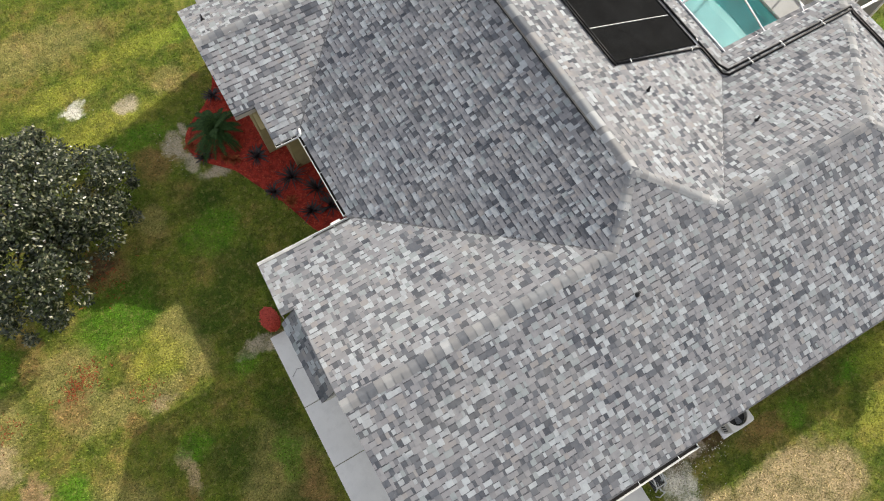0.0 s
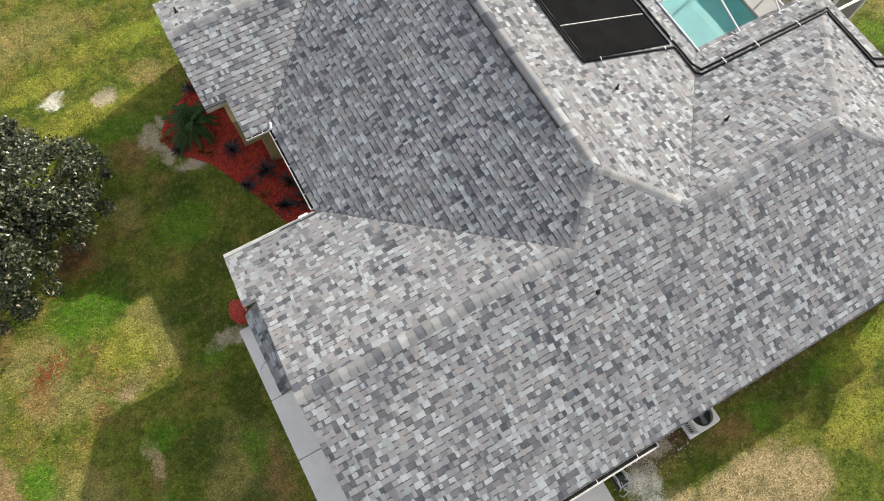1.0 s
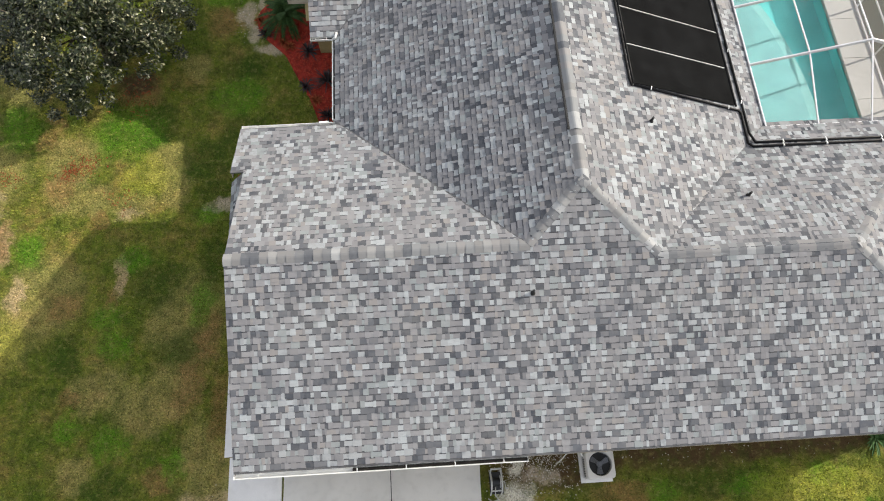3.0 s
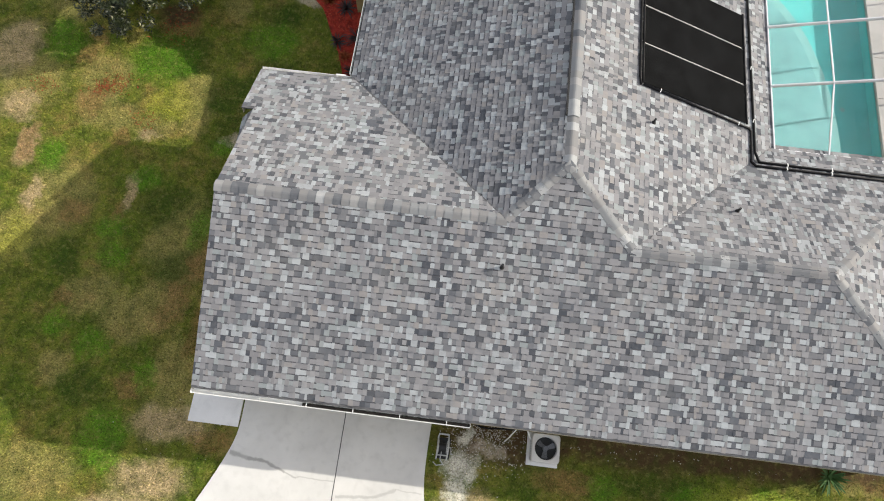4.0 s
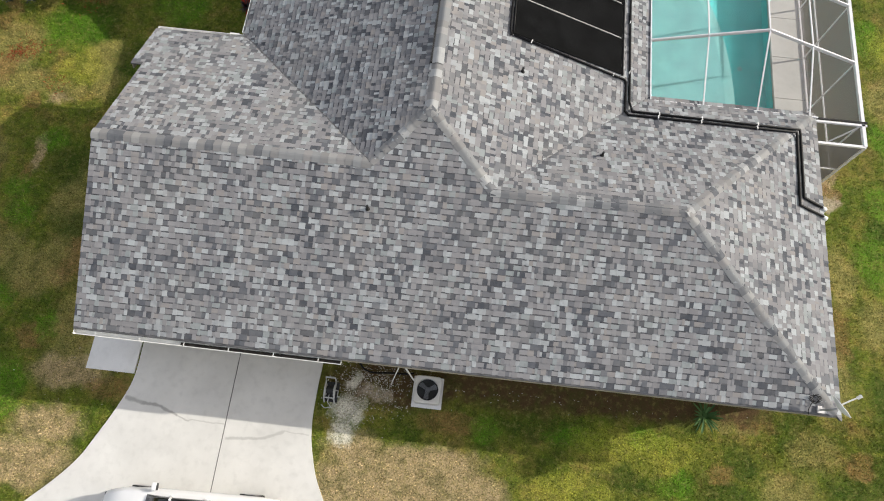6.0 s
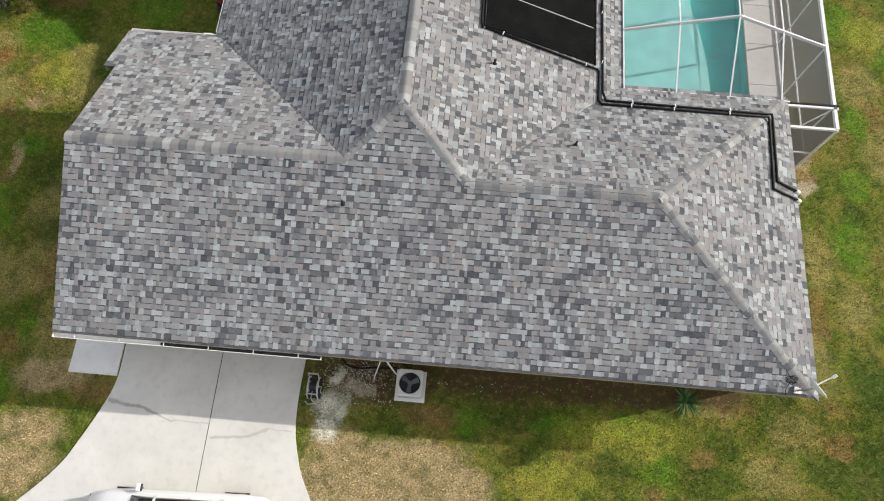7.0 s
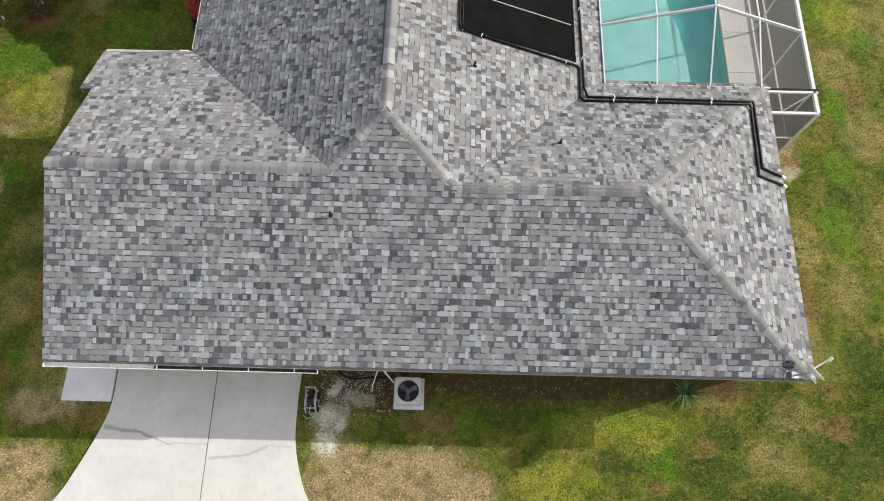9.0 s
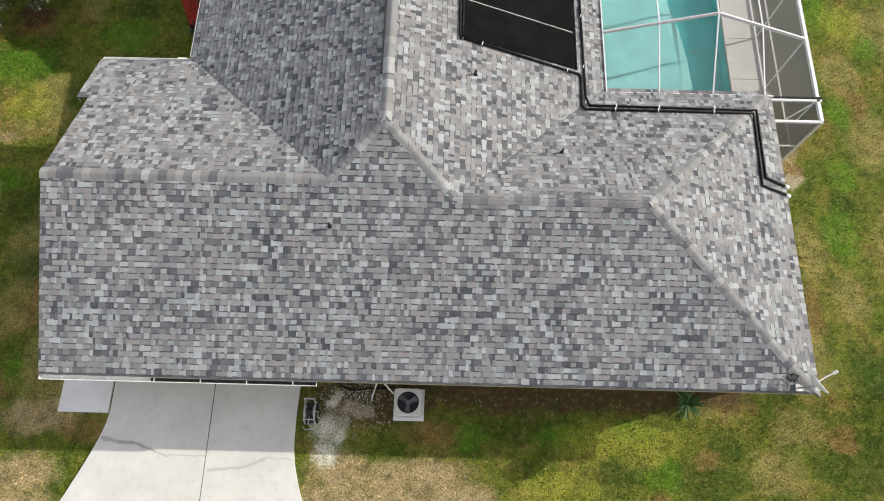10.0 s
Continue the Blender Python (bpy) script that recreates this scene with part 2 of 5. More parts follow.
SOIL = [(7.6, 0.0, 2.0, 0.75), (11.0, 0.25, 3.0, 0.62), (14.6, 0.3, 3.6, 0.58), (17.3, 0.4, 1.0, 0.45), (-4.6, 12.6, 0.8, 0.5)]
SAND = [(6.55, -0.85, 0.5, 0.42), (6.6, -1.5, 0.4, 0.35), (6.65, -0.05, 0.22, 0.3), (-3.39, 17.95, 0.38, 0.32)]
BARE = [(7.3, -0.35, 0.5, 0.25), (-1.05, 15.1, 0.3, 0.6), (-0.65, 15.6, 0.2, 0.3), (-0.85, 14.4, 0.3, 0.4), (-0.25, 13.75, 0.6, 0.3), (-1.87, 17.36, 0.45, 0.38), (-1.3, 8.0, 0.7, 0.25), (20.45, 7.0, 0.35, 0.3)]


def lawn_colour(m):
    """The lawn's colour over the plan: green turf, deepened in the house's west shade, with dry, brown, bare and sandy
    patches.
    """
    place = m.n.new("ShaderNodeNewGeometry").outputs["Position"]
    warp = m.vec("SCALE", m.vec("SUBTRACT", m.noise(1.6, 4, 0.65, out=1, coord=place), (0.5, 0.5, 0.5)), (0, 0, 0))
    warp.node.inputs["Scale"].default_value = 1.1
    spot = m.vec("MULTIPLY", m.vec("ADD", place, warp), (1, 1, 0))

    def mask(patches):
        out = None
        for x, y, a, b in patches:
            d = m.vec("LENGTH", m.vec("DIVIDE", m.vec("SUBTRACT", spot, (x, y, 0)), (a, b, 1)), (0, 0, 0))
            r = m.n.new("ShaderNodeMapRange")
            r.interpolation_type = "SMOOTHSTEP"
            m.put(r.inputs[0], d)
            r.inputs[1].default_value, r.inputs[2].default_value, r.inputs[3].default_value, r.inputs[4].default_value = 1.25, 0.55, 0.0, 1.0
            out = r.outputs[0] if out is None else m.math("MAXIMUM", out, r.outputs[0])
        return out

    fine = m.noise(20.0, 4, 0.7, coord=place)
    mid = m.noise(0.9, 8, 0.68, coord=place)
    c = m.ramp(mid, [(0.32, (0.07, 0.13, 0.02)), (0.43, (0.13, 0.185, 0.028)), (0.53, (0.205, 0.225, 0.047)), (0.62, (0.285, 0.235, 0.08)), (0.7, (0.21, 0.135, 0.065))])
    c = m.mix(m.ramp(m.noise(3.2, 5, 0.65, coord=place), [(0.38, 0.55), (0.52, 0.0)]), c, (0.055, 0.085, 0.02))
    rough_f = m.ramp(fine, [(0.35, 0.35), (0.65, 1.0)])
    half = m.ramp(fine, [(0.3, 0.55), (0.55, 1.0)])
    for patches, colour, much, worn in ((DRY, (0.55, 0.43, 0.24), 0.55, rough_f), (DEEP_AND_SHADED, (0.036, 0.085, 0.014), 0.9, rough_f), (STRAW, (0.54, 0.415, 0.31), 0.94, half), (BROWN, (0.34, 0.19, 0.11), 0.8, rough_f), (GREEN, (0.105, 0.27, 0.02), 0.92, rough_f), (YELLOW, (0.43, 0.44, 0.085), 0.75, rough_f), (SOIL, (0.1, 0.063, 0.04), 1.0, None), (BARE, (0.55, 0.46, 0.46), 0.85, half), (SAND, (0.92, 0.9, 1.0), 0.95, half)):
        f = m.math("MULTIPLY", mask(patches), much)
        c = m.mix(m.math("MULTIPLY", f, worn) if worn else f, c, colour)
    c = m.mix(m.ramp(m.noise(2.3, 6, 0.7, coord=place), [(0.4, 0.45), (0.53, 0.0)]), c, (0.07, 0.095, 0.025))
    c = m.mix(m.ramp(fine, [(0.34, 0.6), (0.5, 0.0)]), c, (0.045, 0.05, 0.02))
    c = m.mix(m.ramp(m.noise(6.0, 4, 0.7, coord=place), [(0.52, 0.0), (0.66, 0.35)]), c, (0.36, 0.32, 0.14))
    c = m.mix(1.0, c, (0.89, 0.88, 0.68), "MULTIPLY")
    return c, place


def lawn_material(name, blades):
    m = Nodes(name)
    c, place = lawn_colour(m)
    if blades:
        rnd = m.n.new("ShaderNodeNewGeometry").outputs["Random Per Island"]
        c = m.mix(1.0, c, m.ramp(rnd, [(0.0, (0.5, 0.5, 0.48)), (0.6, (1.1, 1.1, 1.02)), (1.0, (1.75, 1.7, 1.6))]), "MULTIPLY")
        return m.done(c, 0.9, 0.0, 0.06)
    m.bump(m.noise(40.0, 4, 0.7, coord=place), 0.8, 0.03)
    return m.done(c, 0.95, 0.0, 0.15)


M_LAWN = lawn_material("lawn_soil", False)
M_BLADE = lawn_material("grass_blades", True)


def leaf_material(name, stops, rough=0.35, spec=0.5):
    m = Nodes(name)
    rnd = m.n.new("ShaderNodeNewGeometry").outputs["Random Per Island"]
    c = m.ramp(rnd, stops)
    c = m.mix(m.math("MULTIPLY", m.noise(25.0, 2), 0.4), c, tuple(v * 0.5 for v in stops[0][1]))
    return m.done(c, rough, 0.0, spec)


# tree: darkest stop paints shaded gaps between leaves, palest stop paints glints
M_LEAF = leaf_material("glossy_leaf_painted_glint", [(0.0, (0.008, 0.014, 0.005)), (0.55, (0.03, 0.043, 0.012)), (0.82, (0.09, 0.1, 0.04)), (1.0, (0.36, 0.35, 0.22))], 0.34, 0.5)
M_PALM = leaf_material("palm_frond", [(0.0, (0.014, 0.04, 0.009)), (1.0, (0.06, 0.12, 0.028))], 0.65, 0.2)
M_DARKLEAF = leaf_material("dark_purple_leaf", [(0.0, (0.02, 0.014, 0.016)), (1.0, (0.05, 0.035, 0.04))], 0.5)
M_CROTON = leaf_material("red_leaf", [(0.0, (0.36, 0.022, 0.012)), (1.0, (0.7, 0.09, 0.045))], 0.45)
M_AGAVE = leaf_material("agave_leaf", [(0.0, (0.04, 0.1, 0.03)), (1.0, (0.12, 0.22, 0.07))], 0.65, 0.2)
M_MULCHCHIP = leaf_material("red_mulch_chip", [(0.0, (0.2, 0.018, 0.01)), (0.6, (0.42, 0.036, 0.018)), (1.0, (0.6, 0.12, 0.06))], 0.85, 0.2)
M_TWIG = leaf_material("rust_red_leaf", [(0.0, (0.2, 0.05, 0.02)), (1.0, (0.42, 0.12, 0.05))], 0.8, 0.1)
M_MULCH = plain("red_mulch", (0.36, 0.032, 0.017), 0.95, var=0.35, scale=6, fine=45, bump=0.9)
M_GRAVEL = leaf_material("pale_gravel", [(0.0, (0.26, 0.22, 0.175)), (0.4, (0.56, 0.52, 0.46)), (1.0, (0.9, 0.87, 0.8))], 0.85, 0.2)
M_BARK = plain("bark", (0.11, 0.085, 0.06), 0.95, var=0.3, scale=8, fine=50, bump=0.8)
M_POOLSHELF = plain("pale_pool_plaster", (0.19, 0.43, 0.45), 0.7, var=0.08, scale=1.5)
M_POOLSTEP = plain("pool_step_edge", (0.24, 0.5, 0.505), 0.7, var=0.05)
M_POOLDEEP = plain("teal_pool_plaster", (0.11, 0.56, 0.57), 0.7, var=0.07, scale=1.2)


def water_material():
    m = Nodes("pool_water")
    m.bsdf.inputs["Transmission Weight"].default_value, m.bsdf.inputs["IOR"].default_value = 1.0, 1.33
    m.bump(m.noise(2.2, 2), 0.05, 0.02)
    return m.done((0.86, 0.98, 0.97), 0.02)


def screen_material(name, dense):
    """Fine insect mesh: too fine to see its threads, it lets most of the light through."""
    m = Nodes(name)
    clear = m.n.new("ShaderNodeBsdfTransparent")
    both = m.n.new("ShaderNodeMixShader")
    both.inputs[0].default_value = dense
    m.l.new(clear.outputs[0], both.inputs[1])
    m.l.new(m.bsdf.outputs[0], both.inputs[2])
    m.l.new(both.outputs[0], m.n["Material Output"].inputs[0])
    return m.done((0.225, 0.215, 0.215), 0.9, 0.0, 0.1)


M_WATER, M_SCREEN, M_SCREEN_WALL = water_material(), screen_material("insect_screen", 0.14), screen_material("close_woven_screen", 0.87)


# ---- mesh helpers ----
def part(name, bm, material, parent=None, label="", smooth=False):
    """Links a bmesh as one mesh object under a thing or a part."""
    me = bpy.data.meshes.new(name)
    bm.to_mesh(me)
    bm.free()
    me.materials.append(material)
    if smooth:
        me.polygons.foreach_set("use_smooth", [True] * len(me.polygons))
    ob = new(name, me)
    ob.parent = parent
    if label:
        ob["label"] = label
    return ob


def raw(name, verts, faces, material, parent=None):
    me = bpy.data.meshes.new(name)
    me.from_pydata(verts, [], faces)
    me.materials.append(material)
    ob = new(name, me)
    ob.parent = parent
    return ob


def thing(name, label, category, group="", kind="", at=(0, 0, 0)):
    ob = new(name)
    ob.empty_display_size = 0.2
    ob.location = at
    return tagged(ob, label, category, group, kind)


def box(bm, a, b, bevel=0.0, m=None):
    made = bmesh.ops.create_cube(bm, size=1.0)["verts"]
    bmesh.ops.scale(bm, verts=made, vec=[q - p for p, q in zip(a, b)])
    bmesh.ops.translate(bm, verts=made, vec=[(p + q) / 2 for p, q in zip(a, b)])
    if m:
        bmesh.ops.transform(bm, matrix=m, verts=made)
    if bevel:
        edges = list({e for v in made for e in v.link_edges})
        bmesh.ops.bevel(bm, geom=edges, offset=bevel, segments=2, affect="EDGES", profile=0.5)
    return bm


def boxed(a, b, bevel=0.0, m=None):
    return box(bmesh.new(), a, b, bevel, m)


def prism(outline, z0, z1, bm=None):
    """A flat slab with a given outline (counter-clockwise)."""
    bm = bm or bmesh.new()
    low = [bm.verts.new((x, y, z0)) for x, y in outline]
    top = [bm.verts.new((x, y, z1)) for x, y in outline]
    bm.faces.new(top), bm.faces.new(low[::-1])
    for i in range(len(outline)):
        j = (i + 1) % len(outline)
        bm.faces.new((low[i], low[j], top[j], top[i]))
    return bm


def tube(points, r, seg=8, bm=None, radii=None):
    """A round pipe along a line of points."""
    bm = bm or bmesh.new()
    pts = [Vector(p) for p in points]
    rings = []
    for i, p in enumerate(pts):
        a = (pts[i] - pts[i - 1]).normalized() if i else (pts[1] - pts[0]).normalized()
        b = (pts[i + 1] - pts[i]).normalized() if i + 1 < len(pts) else a
        d = (a + b).normalized() if (a + b).length > 1e-4 else a
        side = d.cross(Vector((0, 0, 1)) if abs(d.z) < 0.95 else Vector((1, 0, 0))).normalized()
        up = side.cross(d)
        k = min(1.6, 1 / max(0.3, d.dot(a)))
        rr = radii[i] if radii else r
        rings.append([bm.verts.new(p + rr * (side * math.cos(t) * k + up * math.sin(t))) for t in (2 * math.pi * j / seg for j in range(seg))])
    for q, s in zip(rings, rings[1:]):
        for j in range(seg):
            bm.faces.new((q[j], q[(j + 1) % seg], s[(j + 1) % seg], s[j]))
    bm.faces.new(rings[0][::-1]), bm.faces.new(rings[-1])
    return bm


def beam(p, q, w, h, bm=None):
    """A square bar from p to q, w wide and h high."""
    p, q = Vector(p), Vector(q)
    d = (q - p).normalized()
    side = d.cross(Vector((0, 0, 1)) if abs(d.z) < 0.95 else Vector((0, 1, 0))).normalized()
    up = side.cross(d)
    bm = bm or bmesh.new()
    ends = [[bm.verts.new(c + side * a * w / 2 + up * b * h / 2) for a, b in ((-1, -1), (1, -1), (1, 1), (-1, 1))] for c in (p, q)]
    for j in range(4):
        bm.faces.new((ends[0][j], ends[0][(j + 1) % 4], ends[1][(j + 1) % 4], ends[1][j]))
    bm.faces.new(ends[0][::-1]), bm.faces.new(ends[1])
    bmesh.ops.recalc_face_normals(bm, faces=bm.faces)
    return bm


def disc(r, z0, z1, seg=32, bm=None, centre=(0, 0)):
    return prism([(centre[0] + r * math.cos(t), centre[1] + r * math.sin(t)) for t in (2 * math.pi * j / seg for j in range(seg))], z0, z1, bm)


# ---- the plan of the house, in metres ----
EAVE, PITCH = 2.72, 0.412
COS = 1 / math.sqrt(1 + PITCH * PITCH)
X_E = 18.63                      # east eave
Y_NW, Y_POOL = 9.08, 8.4         # north eaves of the west and east wings
X_W, X_P = 2.3, 14.02            # west and east eaves of the tall roof
X_R, Y_PK = (X_W + X_P) / 2, (X_P - X_W) / 2
Y_END = 18.2
IN = 0.08                         # the shingles stop this far behind the gutter's lip
Y_W, Y_B = Y_NW / 2, Y_POOL / 2
A = (X_W + Y_W, Y_W)
B = (X_P - Y_B, Y_B)
E_ = (X_E - Y_B, Y_B)
Y_S, X_G = 12.0, 0.95            # gabled north wing: south eave and west rake
HALF = 3.0
Y_G = Y_S + HALF
random.seed(7)

# name, way up the slope, where the eave lies along it, outline
SLOPES = {
    "front_roof_slope": ((0, 1), 0.0, [(-0.03, IN), (X_E - 0.08, IN), E_, B, (X_R, Y_PK), A, (0.05, Y_W)]),
    "west_wing_roof_slope": ((0, -1), -Y_NW, [(0.05, Y_W), A, (X_W + IN, Y_NW - IN), (-0.28, Y_NW - IN), (-0.28, 7.3), (0.05, 7.3)]),
    "west_roof_slope": ((1, 0), X_W, [(X_W, Y_NW), A, (X_R, Y_PK), (X_R, Y_END), (X_W, Y_END), (X_W, Y_S + 2 * HALF), (X_W + HALF, Y_G), (X_W, Y_S)]),
    "east_roof_slope": ((-1, 0), -X_P, [(X_R, Y_PK), B, (X_P, Y_POOL), (X_P, Y_END), (X_R, Y_END)]),
    "pool_side_roof_slope": ((0, -1), -Y_POOL, [B, E_, (X_E, Y_POOL), (X_P, Y_POOL)]),
    "hip_roof_slope": ((-1, 0), -X_E, [E_, (X_E, 0), (X_E, Y_POOL)]),
    "gable_wing_south_slope": ((0, 1), Y_S, [(1.55, Y_S), (X_W, Y_S), (X_W + HALF, Y_G), (X_G, Y_G), (X_G, 13.0), (1.55, 13.0)]),
    "gable_wing_north_slope": ((0, -1), -(Y_S + 2 * HALF), [(X_G, Y_G), (X_W + HALF, Y_G), (X_W, Y_S + 2 * HALF), (1.55, Y_S + 2 * HALF), (1.55, 17.0), (X_G, 17.0)]),
}
PENT_Z = 2.92                    # small pent roof on the west gable: its eave's height


def inside_spans(poly, s):
    """Where the line at height s crosses an outline in (u, s)."""
    cuts = []
    for (u0, s0), (u1, s1) in zip(poly, poly[1:] + poly[:1]):
        if (s0 > s) != (s1 > s):
            cuts.append(u0 + (s - s0) / (s1 - s0) * (u1 - u0))
    cuts.sort()
    return list(zip(cuts[::2], cuts[1::2]))


WIDTHS = (0.06, 0.08, 0.1, 0.125, 0.155, 0.195)
STEP = 0.143                     # a course, up the slope
THICK = (0.011, 0.018)
TOOTH = 0.010                    # a raised tab hangs this much lower


def tab_shape(u0, u1, w0, w1, s0, s1, h, place):
    """The corners of one tab; place() turns (along, up the slope, off the slope) into the world. The top strip of a recessed one carries dark granules."""
    k, c0, c1 = 0.76, u0 + (w0 - u0) * 0.76, u1 + (w1 - u1) * 0.76
    sk, hk = s0 + (s1 - s0) * k, h + (0.004 - h) * k
    return [place(u0, s0, h), place(u1, s0, h), place(w1, s1, 0.004), place(w0, s1, 0.004), place(u0, s0, -0.004), place(u1, s0, -0.004), place(c0, sk, hk), place(c1, sk, hk)]


TAB_FACES = ((0, 1, 7, 6), (6, 7, 2, 3), (4, 5, 1, 0), (4, 0, 6, 3), (1, 5, 2, 7))
TAB_BAND = (0, 1, 0, 0, 0)


def slope_frame(up, c, height=EAVE):
    along = (up[1], -up[0])

    def place(u, s, h):
        return (u * along[0] + (s + c) * up[0] - h * PITCH * COS * up[0], u * along[1] + (s + c) * up[1] - h * PITCH * COS * up[1], height + PITCH * s + h * COS)

    return along, place


def cover(name, up, c, outline, parent, singles=None, height=EAVE):
    """A roof slope: deck with fascia, and courses of tabs upon it. singles: a stretch (u0, u1, s0, s1) whose tabs are left to be pieces."""
    along, place = slope_frame(up, c, height)
    poly = [(x * along[0] + y * along[1], x * up[0] + y * up[1] - c) for x, y in outline]
    bm = bmesh.new()
    top = [bm.verts.new(place(u, s, -0.002)) for u, s in poly]
    low = [bm.verts.new(Vector(place(u, s, -0.002)) - Vector((0, 0, 0.05))) for u, s in poly]
    bm.faces.new(top), bm.faces.new(low[::-1])
    for i in range(len(poly)):
        j = (i + 1) % len(poly)
        bm.faces.new((low[i], low[j], top[j], top[i]))
    bmesh.ops.recalc_face_normals(bm, faces=bm.faces)
    deck = part(name, bm, M_UNDER, parent)
    verts, faces, pieces, bands = [], [], [], []
    ds = STEP * COS
    top_s = max(s for _, s in poly)
    for row in range(int(top_s / ds) + 1):
        s0, s1 = row * ds - (0.035 if row == 0 else 0), min((row + 1) * ds, top_s)
        mid = inside_spans(poly, (max(s0, 0) + s1) / 2)
        lo, hi = inside_spans(poly, max(s0, 0) + 1e-4), inside_spans(poly, s1 - 1e-4)
        for n, (a, b) in enumerate(mid):
            a0, b0 = lo[n] if len(lo) == len(mid) else (a, b)
            a1, b1 = hi[n] if len(hi) == len(mid) else (a, b)
            # at a jog the edge is square
            if abs(a0 - a1) > 0.3:
                a0 = a1 = a
            if abs(b0 - b1) > 0.3:
                b0 = b1 = b
            u, start = min(a0, a1) - random.uniform(0, 0.2), True
            raised = random.random() < 0.5
            while u < max(b0, b1):
                w = random.choice(WIDTHS)
                q0, q1, p0, p1 = max(u, a0), min(u + w, b0), max(u, a1), min(u + w, b1)
                u += w
                raised = not raised if random.random() < 0.85 else raised
                if q1 - q0 < 0.004 and p1 - p0 < 0.004:
                    continue
                q1, p1 = max(q1, q0), max(p1, p0)
                if singles and singles[0] < u - w and u < singles[1] and singles[2] < s0 and s1 < singles[3]:
                    pieces.append((u - w, s0, w, raised))
                    continue
                jit = random.uniform(-0.004, 0.004)
                k = len(verts)
                verts += tab_shape(q0, q1, p0, p1, s0 + jit - (TOOTH if raised and row else 0), s1 + 0.002, THICK[raised], place)
                faces += [tuple(k + f for f in face) for face in TAB_FACES]
                bands += (0, 0, 0, 0, 0) if raised else TAB_BAND
    rest = raw("shingles", verts, faces, M_SHINGLE, deck)
    rest.data.materials.append(M_BAND)
    rest.data.polygons.foreach_set("material_index", bands)
    rest["kind"] = "stuff"
    return deck, place, along, pieces


house = thing("house", "one-storey beige stucco house with a grey blended shingle hip roof", "house")

# walls
WALL = [(0.12, 0.55), (18.1, 0.55), (18.1, 7.9), (13.4, 7.9), (13.4, Y_END - 0.1), (2.65, Y_END - 0.1), (2.65, 17.45), (1.97, 17.45), (1.97, 16.55), (1.42, 16.55),
        (1.42, 13.46), (1.97, 13.46), (1.97, 12.55), (2.7, 12.55), (2.7, 8.6), (0.12, 8.6)]
for k, (p, q) in enumerate(zip(WALL, WALL[1:] + WALL[:1])):
    p, q = Vector(p), Vector(q)
    d = (q - p).normalized()
    n = Vector((-d.y, d.x)) * 0.2
    before, after = (p - Vector(WALL[k - 1])).normalized(), (Vector(WALL[(k + 2) % len(WALL)]) - q).normalized()
    a = p - d * 0.2 if before.cross(d) < 0 else p + d * 0.2      # mitred corners
    b = q + d * 0.2 if d.cross(after) < 0 else q - d * 0.2
    high = 3.24 if max(p.x, q.x) < 1.98 and round(p.y, 2) in (13.46, 16.55) and q.y == p.y else EAVE - 0.06
    part("wall", prism([tuple(p), tuple(q), tuple(b + n), tuple(a + n)], -0.1, high), M_STUCCO, house)


def gable_wall(x, y0, y1, ym, zr):
    bm = bmesh.new()
    outline = [(y0, EAVE - 0.06), (y1, EAVE - 0.06), (ym, zr - 0.06)]
    f = [[bm.verts.new((xx, y, z)) for y, z in outline] for xx in (x, x + 0.15)]
    bm.faces.new(f[0]), bm.faces.new(f[1][::-1])
    for i in range(3):
        j = (i + 1) % 3
        bm.faces.new((f[0][i], f[1][i], f[1][j], f[0][j]))
    bmesh.ops.recalc_face_normals(bm, faces=bm.faces)
    part("gable_wall", bm, M_STUCCO, house)


gable_wall(0.16, 0.2, Y_NW - 0.2, Y_W, EAVE + PITCH * Y_W)
gable_wall(1.42, 12.6, 17.4, Y_G, EAVE + PITCH * HALF)

# roof slopes
front_deck, front_place, front_along, front_pieces = None, None, None, []
for slope_name, (up, c, outline) in SLOPES.items():
    got = cover(slope_name, up, c, outline, house, (6.3, 9.9, 1.2, 3.1) if slope_name == "front_roof_slope" else None)
    if slope_name == "front_roof_slope":
        front_deck, front_place, front_along, front_pieces = got
main_pitch, PITCH = PITCH, 1.25                # the pent roof is steep
COS = 1 / math.sqrt(1 + PITCH * PITCH)
cover("pent_roof_slope", (1, 0), -0.36, [(-0.36, 7.32), (-0.36, 5.15), (0.08, 5.15), (0.08, 7.32)], house, None, PENT_Z)
PITCH = main_pitch
COS = 1 / math.sqrt(1 + PITCH * PITCH)
part("pent_roof_end", prism([(-0.34, 5.17), (0.16, 5.17), (0.16, 7.3), (-0.34, 7.3)], PENT_Z - 0.2, PENT_Z - 0.08), M_SOFFIT, house)


# soffit and fascia boards
def fascia(p, q, z0=EAVE, z1=EAVE, deep=0.15):
    n = Vector((q[1] - p[1], p[0] - q[0], 0)).normalized() * 0.011
    a, b = Vector((*p, z0 - 0.06 - deep / 2)) - n, Vector((*q, z1 - 0.06 - deep / 2)) - n
    part("fascia", beam(a, b, 0.02, deep), M_FASCIA, house)


ridge = lambda s: EAVE + PITCH * s
fascia((-0.03, IN), (X_E, IN)), fascia((X_E, IN), (X_E, Y_POOL)), fascia((X_E, Y_POOL), (X_P, Y_POOL)), fascia((X_P, Y_POOL), (X_P, Y_END))
fascia((X_W, Y_NW - IN), (-0.28, Y_NW - IN)), fascia((X_W, Y_S), (X_W, Y_NW)), fascia((1.55, Y_S), (X_W, Y_S))
fascia((1.55, 13.0), (1.55, Y_S), ridge(1.0), EAVE), fascia((X_G, 13.0), (1.55, 13.0), ridge(1.0), ridge(1.0))
